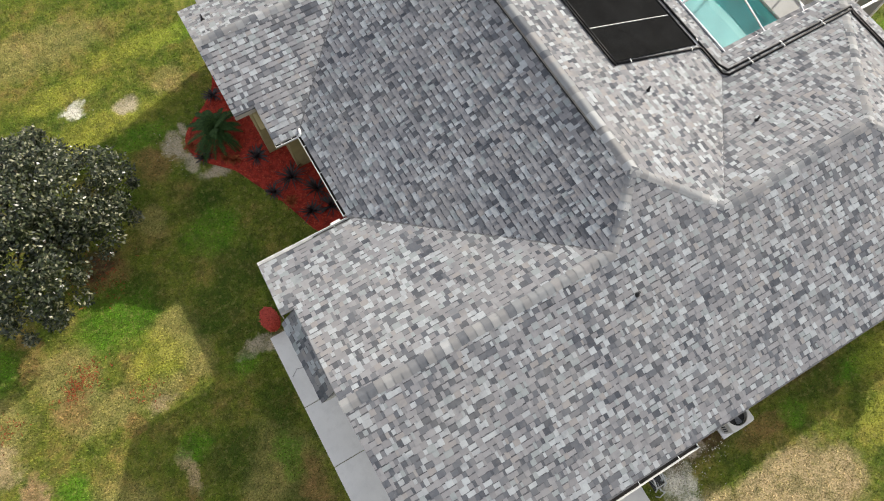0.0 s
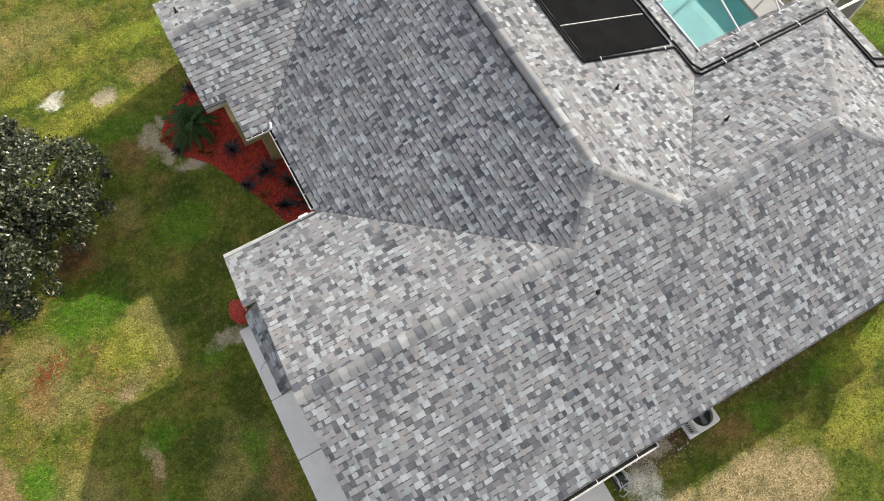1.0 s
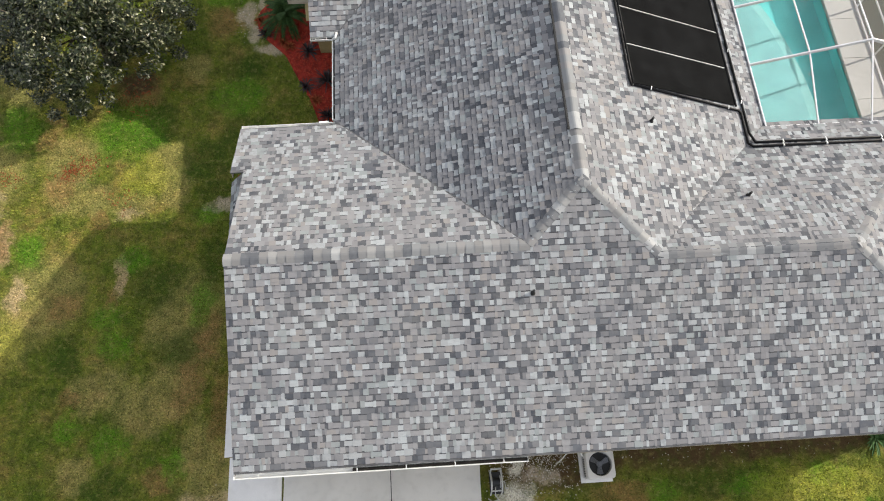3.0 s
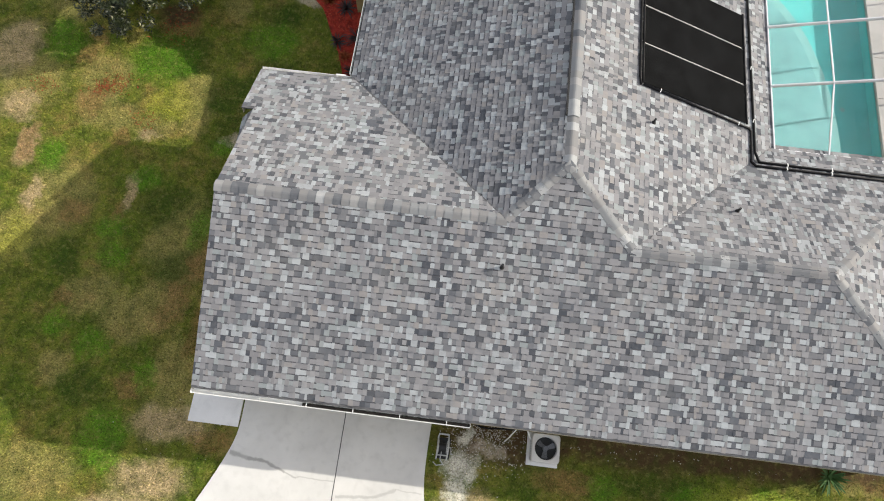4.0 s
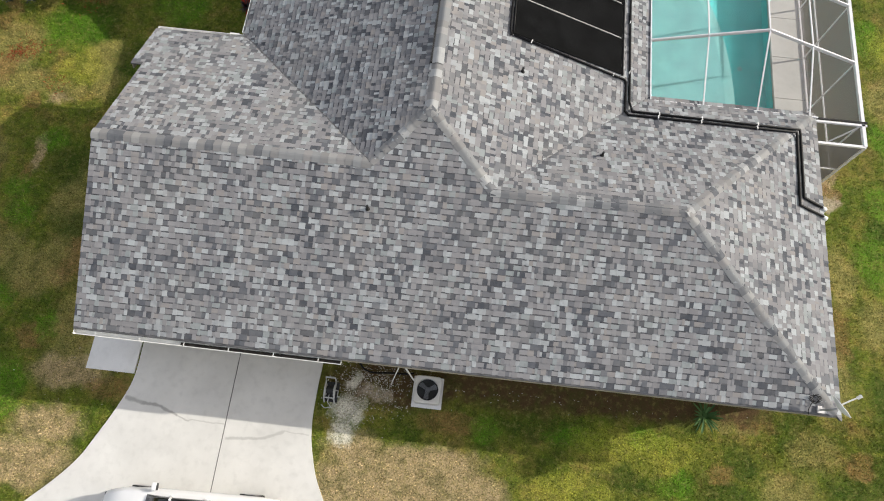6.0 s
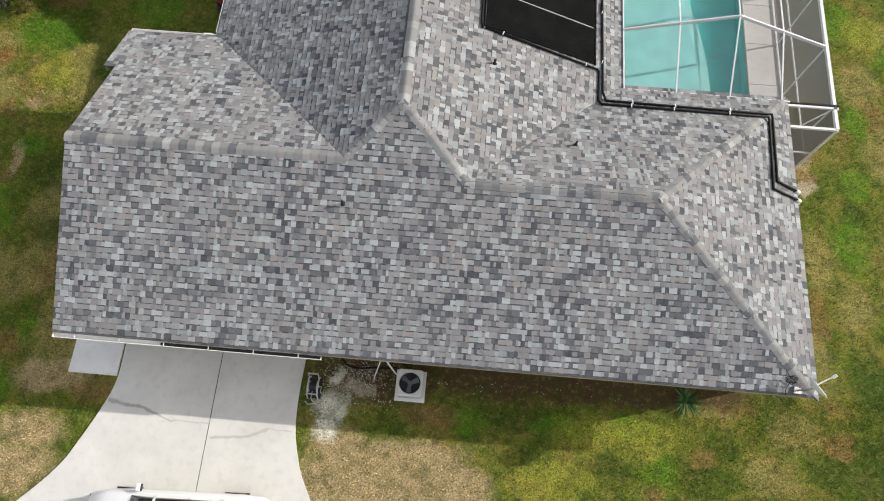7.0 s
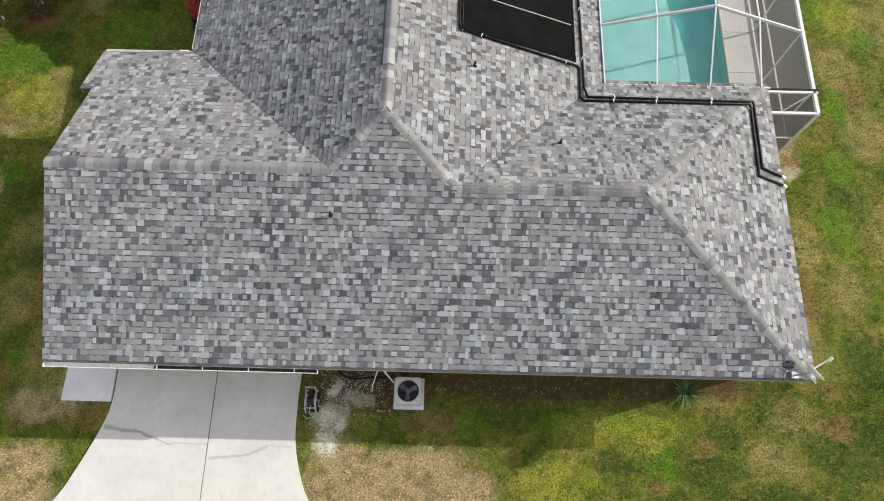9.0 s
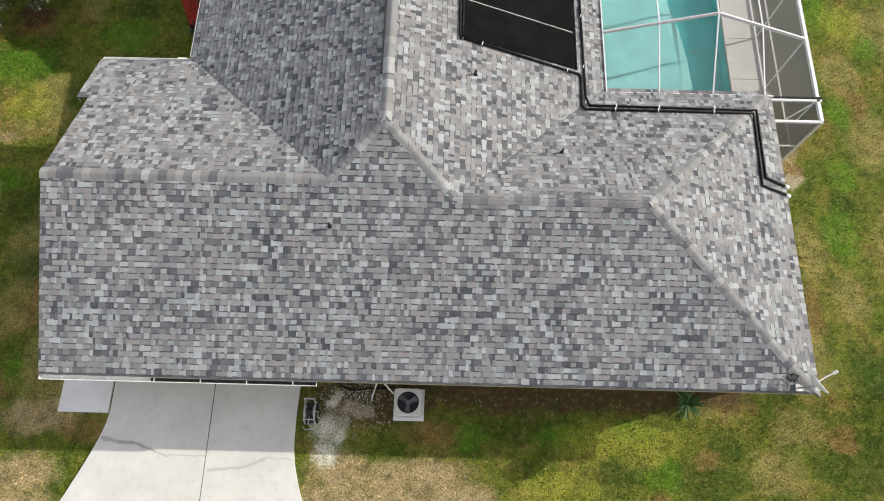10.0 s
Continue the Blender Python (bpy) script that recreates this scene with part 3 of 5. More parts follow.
fascia((X_G, Y_G), (X_G, 13.0), ridge(HALF), ridge(1.0)), fascia((X_G, 17.0), (X_G, Y_G), ridge(1.0), ridge(HALF))
fascia((0.05, Y_W), (-0.03, IN), ridge(Y_W), EAVE), fascia((0.05, 7.3), (0.05, Y_W), ridge(Y_NW - 7.3), ridge(Y_W)), fascia((-0.28, Y_NW - IN), (-0.28, 7.3), EAVE, ridge(Y_NW - 7.3))
SOFFIT = [[(0.05, 0.11), (X_E - 0.03, 0.11), (X_E - 0.03, 0.55), (0.05, 0.55)], [(18.1, 0.55), (X_E - 0.03, 0.55), (X_E - 0.03, Y_POOL - 0.03), (18.1, Y_POOL - 0.03)],
          [(13.4, 7.9), (18.1, 7.9), (18.1, Y_POOL - 0.03), (13.4, Y_POOL - 0.03)], [(13.4, Y_POOL), (X_P - 0.03, Y_POOL), (X_P - 0.03, Y_END), (13.4, Y_END)],
          [(-0.3, 8.6), (2.65, 8.6), (2.65, Y_NW - 0.11), (-0.3, Y_NW - 0.11)], [(X_W + 0.03, Y_NW), (2.7, Y_NW), (2.7, 12.0), (X_W + 0.03, 12.0)]]
for s in SOFFIT:
    part("soffit", prism(s, EAVE - 0.2, EAVE - 0.18), M_SOFFIT, house)


# ridge and hip caps, each lapped over the one before
def cap_mesh(wide, bend):
    """A folded cap shingle 0.25 long, its crease along +y; bend: how far its sides drop."""
    me = bpy.data.meshes.new("ridge_cap")
    vs, fs = [], []
    for y, lift in ((0.0, 0.014), (0.25, 0.004)):
        vs += [(-wide, y, lift - bend), (-wide * 0.3, y, lift - 0.18 * bend), (0, y, lift), (wide * 0.3, y, lift - 0.18 * bend), (wide, y, lift - bend)]
    vs += [(x, y, z - 0.01) for x, y, z in vs[:5]]
    for i in range(4):
        fs.append((i, i + 1, 6 + i, 5 + i))
        fs.append((10 + i, 11 + i, i + 1, i))
    fs += [(10, 0, 5), (4, 14, 9)]
    me.from_pydata(vs, [], fs)
    me.materials.append(M_CAP)
    return me


CAP_RIDGE, CAP_HIP = cap_mesh(0.145, 0.145 * PITCH), cap_mesh(0.13, 0.13 * PITCH * 0.72)


def caps(p, q, mesh, lift=0.0):
    p, q = Vector(p), Vector(q)
    d = (q - p).normalized()
    side = d.cross(Vector((0, 0, 1))).normalized()
    up = side.cross(d)
    count = max(1, round((q - p).length / 0.2))
    for i in range(count):
        o = new("ridge_cap", mesh)
        o.parent = house
        at = p + (q - p) * (i / count) + up * (0.006 + lift)
        m = Matrix((side, d, up)).transposed().to_4x4()
        m.translation = at
        o.matrix_basis = m @ pose(random.uniform(-0.006, 0.006), 0, 0, 0, 0, random.uniform(-1.2, 1.2))


zA, zB, zP, zG = ridge(Y_W), ridge(Y_B), ridge(Y_PK), ridge(HALF)
caps((0.03, Y_W, zA), (*A, zA), CAP_RIDGE)
caps((*E_, zB), (*B, zB), CAP_RIDGE)
caps((*A, zA), (X_R, Y_PK, zP), CAP_HIP)
caps((*B, zB), (X_R, Y_PK, zP), CAP_HIP)
caps((X_E - 0.14, 0.14, EAVE + 0.14 * PITCH), (*E_, zB), CAP_HIP)
caps((X_E - 0.08, Y_POOL - 0.08, EAVE + 0.08 * PITCH), (*E_, zB), CAP_HIP)
caps((X_R, 7.15, zP), (X_R, Y_PK, zP), CAP_RIDGE)
caps((X_R, 18.1, zP), (X_R, 7.15, zP), CAP_RIDGE, 0.03)
caps((X_G, Y_G, zG), (X_W + HALF, Y_G, zG), CAP_RIDGE)
# black strip on the vent's west side only: paints the caps' edge shadow
bm = beam((X_R - 0.16, 7.12, zP - 0.037), (X_R - 0.16, Y_END, zP - 0.037), 0.04, 0.075)
part("ridge_vent_shade", bm, M_VENT, house, "black strip beside the ridge vent, standing for the shadow under the caps' west edge")
# valleys
for p, q in (((X_W, Y_NW, EAVE), (*A, zA)), ((X_W, Y_S, EAVE), (X_W + HALF, Y_G, zG))):
    part("valley_strip", beam((p[0], p[1], p[2] + 0.012), (q[0], q[1], q[2] + 0.012), 0.035, 0.01), M_UNDER, house)


# gutters
def gutter(p, q, out, straps, label="white gutter", dirty=1.0):
    """An open trough along an eave; out: the way away from the house."""
    p, q, out = Vector((*p, 0)), Vector((*q, 0)), Vector((*out, 0))
    bm = bmesh.new()
    prof = [(0.004, 0.0), (0.004, -0.1), (0.03, -0.115), (0.075, -0.115), (0.105, -0.05), (0.105, 0.0), (0.118, 0.0), (0.118, -0.008), (0.112, -0.055), (0.08, -0.123), (0.025, -0.123), (0.0, -0.105), (0.0, 0.0)]
    rows = [[bm.verts.new(e + out * (a + 0.002) + Vector((0, 0, EAVE - 0.035 + b))) for a, b in prof] for e in (p, q)]
    for i in range(len(prof)):
        j = (i + 1) % len(prof)
        bm.faces.new((rows[0][i], rows[0][j], rows[1][j], rows[1][i]))
    bm.faces.new(rows[0]), bm.faces.new(rows[1][::-1])
    bmesh.ops.recalc_face_normals(bm, faces=bm.faces)
    ob = part("gutter", bm, M_WHITE, house, label)
    litter = [e + out * 0.052 + Vector((0, 0, EAVE - 0.125)) for e in (q + (p - q) * dirty, q)]
    part("leaf_litter", beam(*litter, 0.07, 0.04), M_LITTER, ob, "dark wet leaf litter in the gutter")
    for e in (p, q):
        w = (q - p).normalized() * 0.004
        a = e + out * 0.06 + Vector((0, 0, EAVE - 0.09))
        part("end_cap", beam(a - w, a + w, 0.11, 0.11), M_WHITE, ob)
    for i in range(straps):
        e = p + (q - p) * ((i + 0.5) / straps)
        part("strap", beam(e + Vector((0, 0, EAVE - 0.028)), e + out * 0.112 + Vector((0, 0, EAVE - 0.028)), 0.02, 0.006), M_WHITE, ob)
    return ob


gutter((-0.05, IN), (6.62, IN), (0, -1), 6, dirty=0.6)
gutter((-0.28, Y_NW - IN), (X_W - 0.02, Y_NW - IN), (0, 1), 3, dirty=0.4)
gutter((X_W, Y_S), (X_W, Y_NW + 0.12), (-1, 0), 3)
gutter((1.55, Y_S), (X_W - 0.12, Y_S), (0, -1), 2)
part("downspout_elbow", tube([(X_W - 0.08, Y_S - 0.12, EAVE - 0.02), (X_W - 0.02, Y_S - 0.1, EAVE + 0.03), (X_W + 0.02, Y_S + 0.04, EAVE + 0.05)], 0.034), M_WHITE, house, smooth=True)
part("downspout", boxed((1.8, Y_NW + 0.05, EAVE - 0.2), (2.08, Y_NW + 0.13, EAVE - 0.1), 0.015), M_WHITE, house)

# ---- ground ----
HOLE = (14.3, 18.95, 8.6, 17.2)  # the pool
bm = bmesh.new()
R = 600.0
xs, ys = (-R, HOLE[0], HOLE[1], R), (-R, HOLE[2], HOLE[3], R)
gv = [[bm.verts.new((x, y, 0)) for x in xs] for y in ys]
for j in range(3):
    for i in range(3):
        if (i, j) != (1, 1):
            bm.faces.new((gv[j][i], gv[j][i + 1], gv[j + 1][i + 1], gv[j + 1][i]))
tagged(part("ground", bm, M_LAWN), "patchy green and straw-coloured lawn with bare soil", "lawn", kind="structure")


def smooth_line(points, steps=6):
    """A curve through points, as a list of points."""
    out = []
    pts = [points[0], *points, points[-1]]
    for a, b, c, d in zip(pts, pts[1:], pts[2:], pts[3:]):
        for i in range(steps):
            t = i / steps
            out.append(tuple(0.5 * (2 * q + (r - p) * t + (2 * p - 5 * q + 4 * r - s) * t * t + (3 * q - p - 3 * r + s) * t ** 3) for p, q, r, s in zip(a, b, c, d)))
    return out + [tuple(points[-1])]


left_edge = smooth_line([(0.5, 0.5), (0.5, -0.6), (0.3, -1.36), (-0.15, -2.4), (-0.5, -3.05), (-1.2, -3.85), (-2.2, -4.7), (-4.0, -5.6)])
right_edge = smooth_line([(5.7, 0.5), (5.66, -0.5), (5.68, -1.4), (5.82, -2.1), (6.15, -2.95), (6.9, -4.0), (8.4, -5.0)])
driveway = thing("driveway", "pale concrete driveway with a centre joint and water stains", "driveway", kind="structure")
JX = 3.315
part("concrete_slab", prism(left_edge + [(-4.0, -9.0), (JX - 0.012, -9.0), (JX - 0.012, 0.5)], -0.1, 0.05), M_DRIVE, driveway)
part("concrete_slab", prism([(JX + 0.012, 0.5), (JX + 0.012, -9.0), (8.4, -9.0)] + right_edge[::-1], -0.1, 0.05), M_DRIVE, driveway)
part("joint_filler", boxed((JX - 0.012, -9.0, -0.05), (JX + 0.012, 0.5, 0.03)), M_DARK, driveway)
walkway = thing("walkway", "light grey concrete walkway along the gable wall", "walkway", kind="structure")
for y0, y1 in ((-0.56, 0.62), (0.64, 2.3), (2.32, 4.05), (4.07, 5.83), (5.85, 8.06)):
    x1 = 0.46 if y1 < 0.7 else 0.12
    x0 = -0.93 if y1 < 0.7 else -1.08
    part("concrete_slab", boxed((x0, y0, -0.1), (x1, y1, 0.055), 0.008), M_WALK, walkway)
part("crack", tube([(-1.0, 6.75, 0.054), (-0.8, 6.9, 0.055), (-0.62, 6.85, 0.055), (-0.4, 7.05, 0.054), (-0.1, 7.0, 0.054)], 0.006, 5), M_DARK, walkway)

# ---- pool ----
pool = thing("swimming_pool", "turquoise swimming pool with a curved shallow shelf", "pool", kind="structure")
x0, x1, y0, y1 = HOLE
bm = bmesh.new()
rim = [(x0, y0), (x1, y0), (x1, y1), (x0, y1)]
up_ = [bm.verts.new((x, y, 0.03)) for x, y in rim]
dn = [bm.verts.new((x, y, -0.75)) for x, y in rim]
bm.faces.new(dn)
for i in range(4):
    bm.faces.new((up_[(i + 1) % 4], up_[i], dn[i], dn[(i + 1) % 4]))
part("basin", bm, M_POOLDEEP, pool)


def arc(cx, cy, rx, ry, a0, a1, n=28):
    return [(cx + rx * math.cos(a), cy + ry * math.sin(a)) for a in (radians(a0 + (a1 - a0) * i / n) for i in range(n + 1))]


part("shallow_shelf", prism([(x0 + 0.004, y0 + 0.004)] + [p for p in arc(14.3, 10.2, 3.15, 6.6, -14.5, 90) if p[1] > y0] + [(x0 + 0.004, 16.8)], -0.74, -0.33), M_POOLSHELF, pool)
part("step", prism(arc(14.3, 10.2, 3.5, 7.0, -14, 90) + arc(14.3, 10.2, 3.13, 6.58, 90, -14), -0.74, -0.42), M_POOLSTEP, pool)
bm = bmesh.new()
bm.faces.new([bm.verts.new((x, y, -0.08)) for x, y in rim])
water = part("water", bm, M_WATER, pool)
water.visible_shadow = False
part("drain", disc(0.09, -0.748, -0.735, 16, centre=(18.1, 12.1)), M_POOLSHELF, pool)
for b in (((x0, y1), (20.15, 18.2)), ((X_P - 0.5, y0 - 0.7), (x0, 18.2)), ((x0, 7.9), (x1, y0))):
    (ax, ay), (bx, by) = b
    tagged(part("pool_deck", boxed((ax, ay, -0.1), (bx, by, 0.06)), M_DECK), "pale concrete pool deck", "pool deck", kind="structure")
deck = thing("pool_deck", "pale concrete pool deck of joined slabs beside the pool", "pool deck", kind="structure")
for i in range(6):
    a = 7.45 + 1.62 * i
    part("concrete_slab", boxed((x1, a, -0.1), (20.12, a + 1.605, 0.06), 0.006), M_DECK, deck)
part("coping", boxed((x1 - 0.03, y0, -0.02), (x1 + 0.02, y1, 0.075), 0.01), M_DECK, deck)

# screened pool enclosure
cage = thing("pool_enclosure", "white aluminium pool enclosure with insect screens", "screen enclosure")
CX0, CXR, CX1 = 14.05, 17.05, 20.0
CZ0, CZR, CZ1 = 2.76, 3.68, 2.64
roof_z = lambda x: CZ0 + (x - CX0) * (CZR - CZ0) / (CXR - CX0) if x < CXR else CZR + (x - CXR) * (CZ1 - CZR) / (CX1 - CXR)
BAYS = [8.27 + 2.03 * i for i in range(5)]
for i, y in enumerate(BAYS):
    if i:
        part("beam", beam((CX0, y, CZ0), (CXR, y, CZR), 0.04, 0.1), M_ALU, cage)
        part("beam", beam((CXR, y, CZR), (CX1, y, CZ1), 0.04, 0.1), M_ALU, cage)
    part("post", beam((CX1, y, 0.06), (CX1, y, CZ1), 0.05, 0.05), M_ALU, cage)
for x in (15.55, CXR, 18.5):
    part("purlin", beam((x, BAYS[1], roof_z(x) + 0.01), (x, BAYS[-1], roof_z(x) + 0.01), 0.036, 0.04), M_ALU, cage)
    part("purlin", beam((x - 0.03, BAYS[0], CZ0), (x, BAYS[1], roof_z(x) + 0.01), 0.036, 0.04), M_ALU, cage)
part("wall_plate", beam((CX0, BAYS[0], CZ0), (CX0, BAYS[-1], CZ0), 0.035, 0.05), M_ALU, cage)
part("wall_plate", beam((CX0, BAYS[0], CZ0), (18.7, BAYS[0], CZ0), 0.035, 0.05), M_ALU, cage)
part("eave_rail", beam((CX1, 7.55, CZ1), (CX1, BAYS[-1], CZ1), 0.09, 0.1), M_ALU, cage)
part("chair_rail", beam((CX1, 7.55, 0.95), (CX1, BAYS[-1], 0.95), 0.05, 0.05), M_ALU, cage)
part("base_rail", beam((CX1 - 0.02, 7.55, 0.09), (CX1 - 0.02, BAYS[-1], 0.09), 0.06, 0.05), M_ALU, cage)
part("corner_post", beam((CX1, 7.55, 0.06), (CX1, 7.55, CZ1), 0.08, 0.08), M_ALU, cage)
part("end_rail", beam((18.68, 8.22, CZ1 + 0.02), (CX1 + 0.1, 8.22, CZ1 + 0.02), 0.06, 0.06), M_ALU, cage)
part("end_gutter", beam((18.68, 8.29, CZ1 + 0.06), (CX1 + 0.1, 8.29, CZ1 + 0.06), 0.05, 0.03), M_BLACK, cage)
part("end_rail", beam((18.3, 7.55, CZ1), (CX1, 7.55, CZ1), 0.07, 0.07), M_ALU, cage)
part("end_rail", beam((18.3, 7.55, 1.3), (CX1, 7.55, 1.3), 0.05, 0.05), M_ALU, cage)
part("end_rail", beam((18.3, 7.55, 0.1), (CX1, 7.55, 0.1), 0.05, 0.05), M_ALU, cage)
part("brace", beam((CX1 - 0.02, 8.22, CZ1), (18.4, 7.6, 1.2), 0.04, 0.04), M_ALU, cage)


def sheet(name, pts, parent, material=None):
    bm = bmesh.new()
    bm.faces.new([bm.verts.new(p) for p in pts])
    ob = part(name, bm, material or M_SCREEN, parent)
    ob.visible_shadow = False
    return ob


for ya, yb in zip(BAYS, BAYS[1:]):
    for xa, xb in ((CX0, 15.55), (15.55, CXR), (CXR, 18.5), (18.5, CX1)):
        low = (lambda x: CZ0 if x < 19 else CZ1) if ya == BAYS[0] else roof_z
        sheet("screen_panel", [(xa, ya, low(xa)), (xb, ya, low(xb)), (xb, yb, roof_z(xb)), (xa, yb, roof_z(xa))], cage)
    sheet("screen_panel", [(CX1, ya, 0.1), (CX1, yb, 0.1), (CX1, yb, CZ1), (CX1, ya, CZ1)], cage, M_SCREEN_WALL)
sheet("screen_panel", [(18.4, 7.55, 0.1), (CX1, 7.55, 0.1), (CX1, 7.55, CZ1), (18.4, 7.55, CZ1)], cage, M_SCREEN_WALL)
sheet("screen_panel", [(CX1, 7.55, 0.1), (CX1, 8.27, 0.1), (CX1, 8.27, CZ1), (CX1, 7.55, CZ1)], cage, M_SCREEN_WALL)

# ---- things on the roof ----
east_along, east_place = slope_frame((-1, 0), -X_P)
on_east = lambda x, y, h: Vector((x, y, ridge(X_P - x))) + Vector((PITCH * COS, 0, COS)) * h
pool_n = lambda x, y, h: Vector((x, y, ridge(Y_POOL - y))) + Vector((0, PITCH * COS, COS)) * h
hip_n = lambda x, y, h: Vector((x, y, ridge(X_E - x))) + Vector((PITCH * COS, 0, COS)) * h
for i in range(3):
    ya, yb = 8.76 + 1.2 * i, 8.76 + 1.2 * i + 1.17
    panel = thing("solar_collector", "black plastic pool-heating solar collector lying on the shingle roof", "solar collector", "solar collectors")
    bm = bmesh.new()
    cols, rows_ = 46, []                        # one ribbed mat
    for j in range(2 * cols + 1):
        y, h = ya + (yb - ya) * j / (2 * cols), 0.054 if j % 2 else 0.044
        rows_.append([bm.verts.new(on_east(9.98, y, h)), bm.verts.new(on_east(13.1, y, h)), bm.verts.new(on_east(13.1, y, 0.03)), bm.verts.new(on_east(9.98, y, 0.03))])
    for a, b in zip(rows_, rows_[1:]):
        for k in range(4):
            bm.faces.new((a[k], a[(k + 1) % 4], b[(k + 1) % 4], b[k]))
    bm.faces.new(rows_[0]), bm.faces.new(rows_[-1][::-1])
    bmesh.ops.recalc_face_normals(bm, faces=bm.faces)
    part("absorber_mat", bm, M_SOLAR, panel)
    part("header_pipe", tube([on_east(9.94, ya - 0.03, 0.055), on_east(9.94, yb + 0.03, 0.055)], 0.03), M_BLACK, panel, smooth=True)
    part("header_pipe", tube([on_east(13.13, ya - 0.03, 0.055), on_east(13.13, yb + 0.03, 0.055)], 0.03), M_BLACK, panel, smooth=True)
    if i:
        part("strap", beam(on_east(9.96, ya - 0.015, 0.065), on_east(13.05, ya - 0.015, 0.065), 0.02, 0.008), M_STRAP, panel)


def clips(points, normal_at):
    for p in points:
        part("clip", beam(Vector(p) + Vector((0, -0.05, 0.02)), Vector(p) + Vector((0, 0.05, 0.02)), 0.025, 0.03), M_WHITE, pipes)


pipes = thing("solar_pipes", "two black plastic pipes running along the roof edge", "pipe")
hp = 0.05
part("feed_pipe", tube([on_east(9.97, 8.70, hp), on_east(13.2, 8.62, hp), on_east(13.26, 8.55, hp), on_east(13.24, 7.62, hp), pool_n(13.34, 7.46, hp), pool_n(17.86, 7.46, hp),
                        hip_n(17.9, 7.40, hp), hip_n(17.83, 5.36, hp), hip_n(18.62, 5.24, hp)], 0.033), M_BLACK, pipes, smooth=True)
part("return_pipe", tube([on_east(13.32, Y_END - 4, hp), on_east(13.37, 7.95, hp), pool_n(13.46, 7.62, hp), pool_n(17.98, 7.58, hp), hip_n(18.02, 7.5, hp), hip_n(17.98, 5.62, hp), hip_n(18.62, 5.5, hp)], 0.033), M_BLACK, pipes, smooth=True)
part("edge_pipe", tube([on_east(9.9, 8.66, hp), on_east(9.86, 8.9, hp), on_east(9.86, 12.4, hp)], 0.03), M_BLACK, pipes, smooth=True)
for x in (14.14, 15.3, 16.8):
    for y in (7.46, 7.6):
        p = pool_n(x + (0.05 if y > 7.5 else 0), y, 0.06)
        part("clip", beam(p + Vector((0, -0.055, 0.025)), p + Vector((0, 0.055, 0.0)), 0.024, 0.05), M_WHITE, pipes)
for p in (on_east(10.45, 8.69, 0.07), on_east(12.85, 8.63, 0.07), on_east(13.34, 8.9, 0.07), on_east(13.33, 10.6, 0.07)):
    part("clip", beam(p + Vector((-0.015, -0.05, 0.0)), p + Vector((0.015, 0.05, 0.0)), 0.022, 0.03), M_WHITE, pipes)
for y in (5.24, 5.5):
    part("elbow", tube([hip_n(18.58, y, hp), hip_n(18.7, y, 0.03), (18.72, y, EAVE - 0.15), (18.72, y - 0.05, EAVE - 0.4)], 0.05), M_WHITE, pipes, smooth=True)
    part("drop_pipe", tube([(18.72, y - 0.05, EAVE - 0.35), (18.5, y - 0.05, EAVE - 0.6), (18.16, y - 0.05, EAVE - 0.7), (18.16, y - 0.05, 0.02)], 0.03), M_WHITE, pipes, smooth=True)


def vent_pipe(x, y, z, lean=(0, 0)):
    ob = thing("vent_pipe", "short black plumbing vent pipe on the shingle roof", "vent pipe", "roof vents", at=(x, y, z))
    bm = disc(0.03, -0.05, 0.19, 16)
    part("pipe", bm, M_VENT, ob)
    part("mouth", disc(0.023, 0.185, 0.194, 16), M_DARK, ob)
    bm = bmesh.new()
    bmesh.ops.create_cone(bm, cap_ends=True, segments=16, radius1=0.06, radius2=0.035, depth=0.06, matrix=Matrix.Translation((0, 0, 0.03)))
    part("boot", bm, M_VENT, ob)
    ob.rotation_euler = (radians(lean[0]), radians(lean[1]), 0)


vent_pipe(6.9, 3.5, ridge(3.5)), vent_pipe(10.3, 7.72, ridge(X_P - 10.3)), vent_pipe(12.52, 5.79, ridge(Y_POOL - 5.79)), vent_pipe(1.45, 15.95, ridge(HALF - 0.95))

# satellite dish at the front corner
dish = thing("satellite_dish", "white satellite dish on a bent mast at the roof corner", "satellite dish", at=(18.12, 0.2, EAVE + 0.09))
part("mast", tube([(0, 0, -0.02), (0.04, -0.03, 0.3), (0.1, -0.02, 0.5)], 0.022), M_GALV, dish, smooth=True)
part("foot_plate", boxed((-0.1, -0.08, -0.01), (0.1, 0.08, 0.03), 0.005, pose(0, 0, 0, 10, 12, 0)), M_GALV, dish)
bm = bmesh.new()
rings = []
aim = Vector((0.66, 0.5, 0.4)).normalized()
s_ = aim.cross(Vector((0, 0, 1))).normalized()
u_ = s_.cross(aim)
hub = Vector((0.12, -0.02, 0.55))
for side in (0, 1):
    rr = []
    for i in range(6):
        r = i / 5
        off = hub + aim * (0.09 * r * r - 0.012 * side)
        rr.append([bm.verts.new(off + s_ * 0.29 * r * math.cos(t) + u_ * 0.27 * r * math.sin(t)) for t in (2 * math.pi * k / 28 for k in range(28))] if i else [bm.verts.new(off)])
    for k in range(28):
        bm.faces.new((rr[0][0], rr[1][k], rr[1][(k + 1) % 28]))
        for i in range(1, 5):
            bm.faces.new((rr[i][k], rr[i + 1][k], rr[i + 1][(k + 1) % 28], rr[i][(k + 1) % 28]))
    rings.append(rr[5])
for k in range(28):
    bm.faces.new((rings[0][k], rings[0][(k + 1) % 28], rings[1][(k + 1) % 28], rings[1][k]))
bmesh.ops.recalc_face_normals(bm, faces=bm.faces)
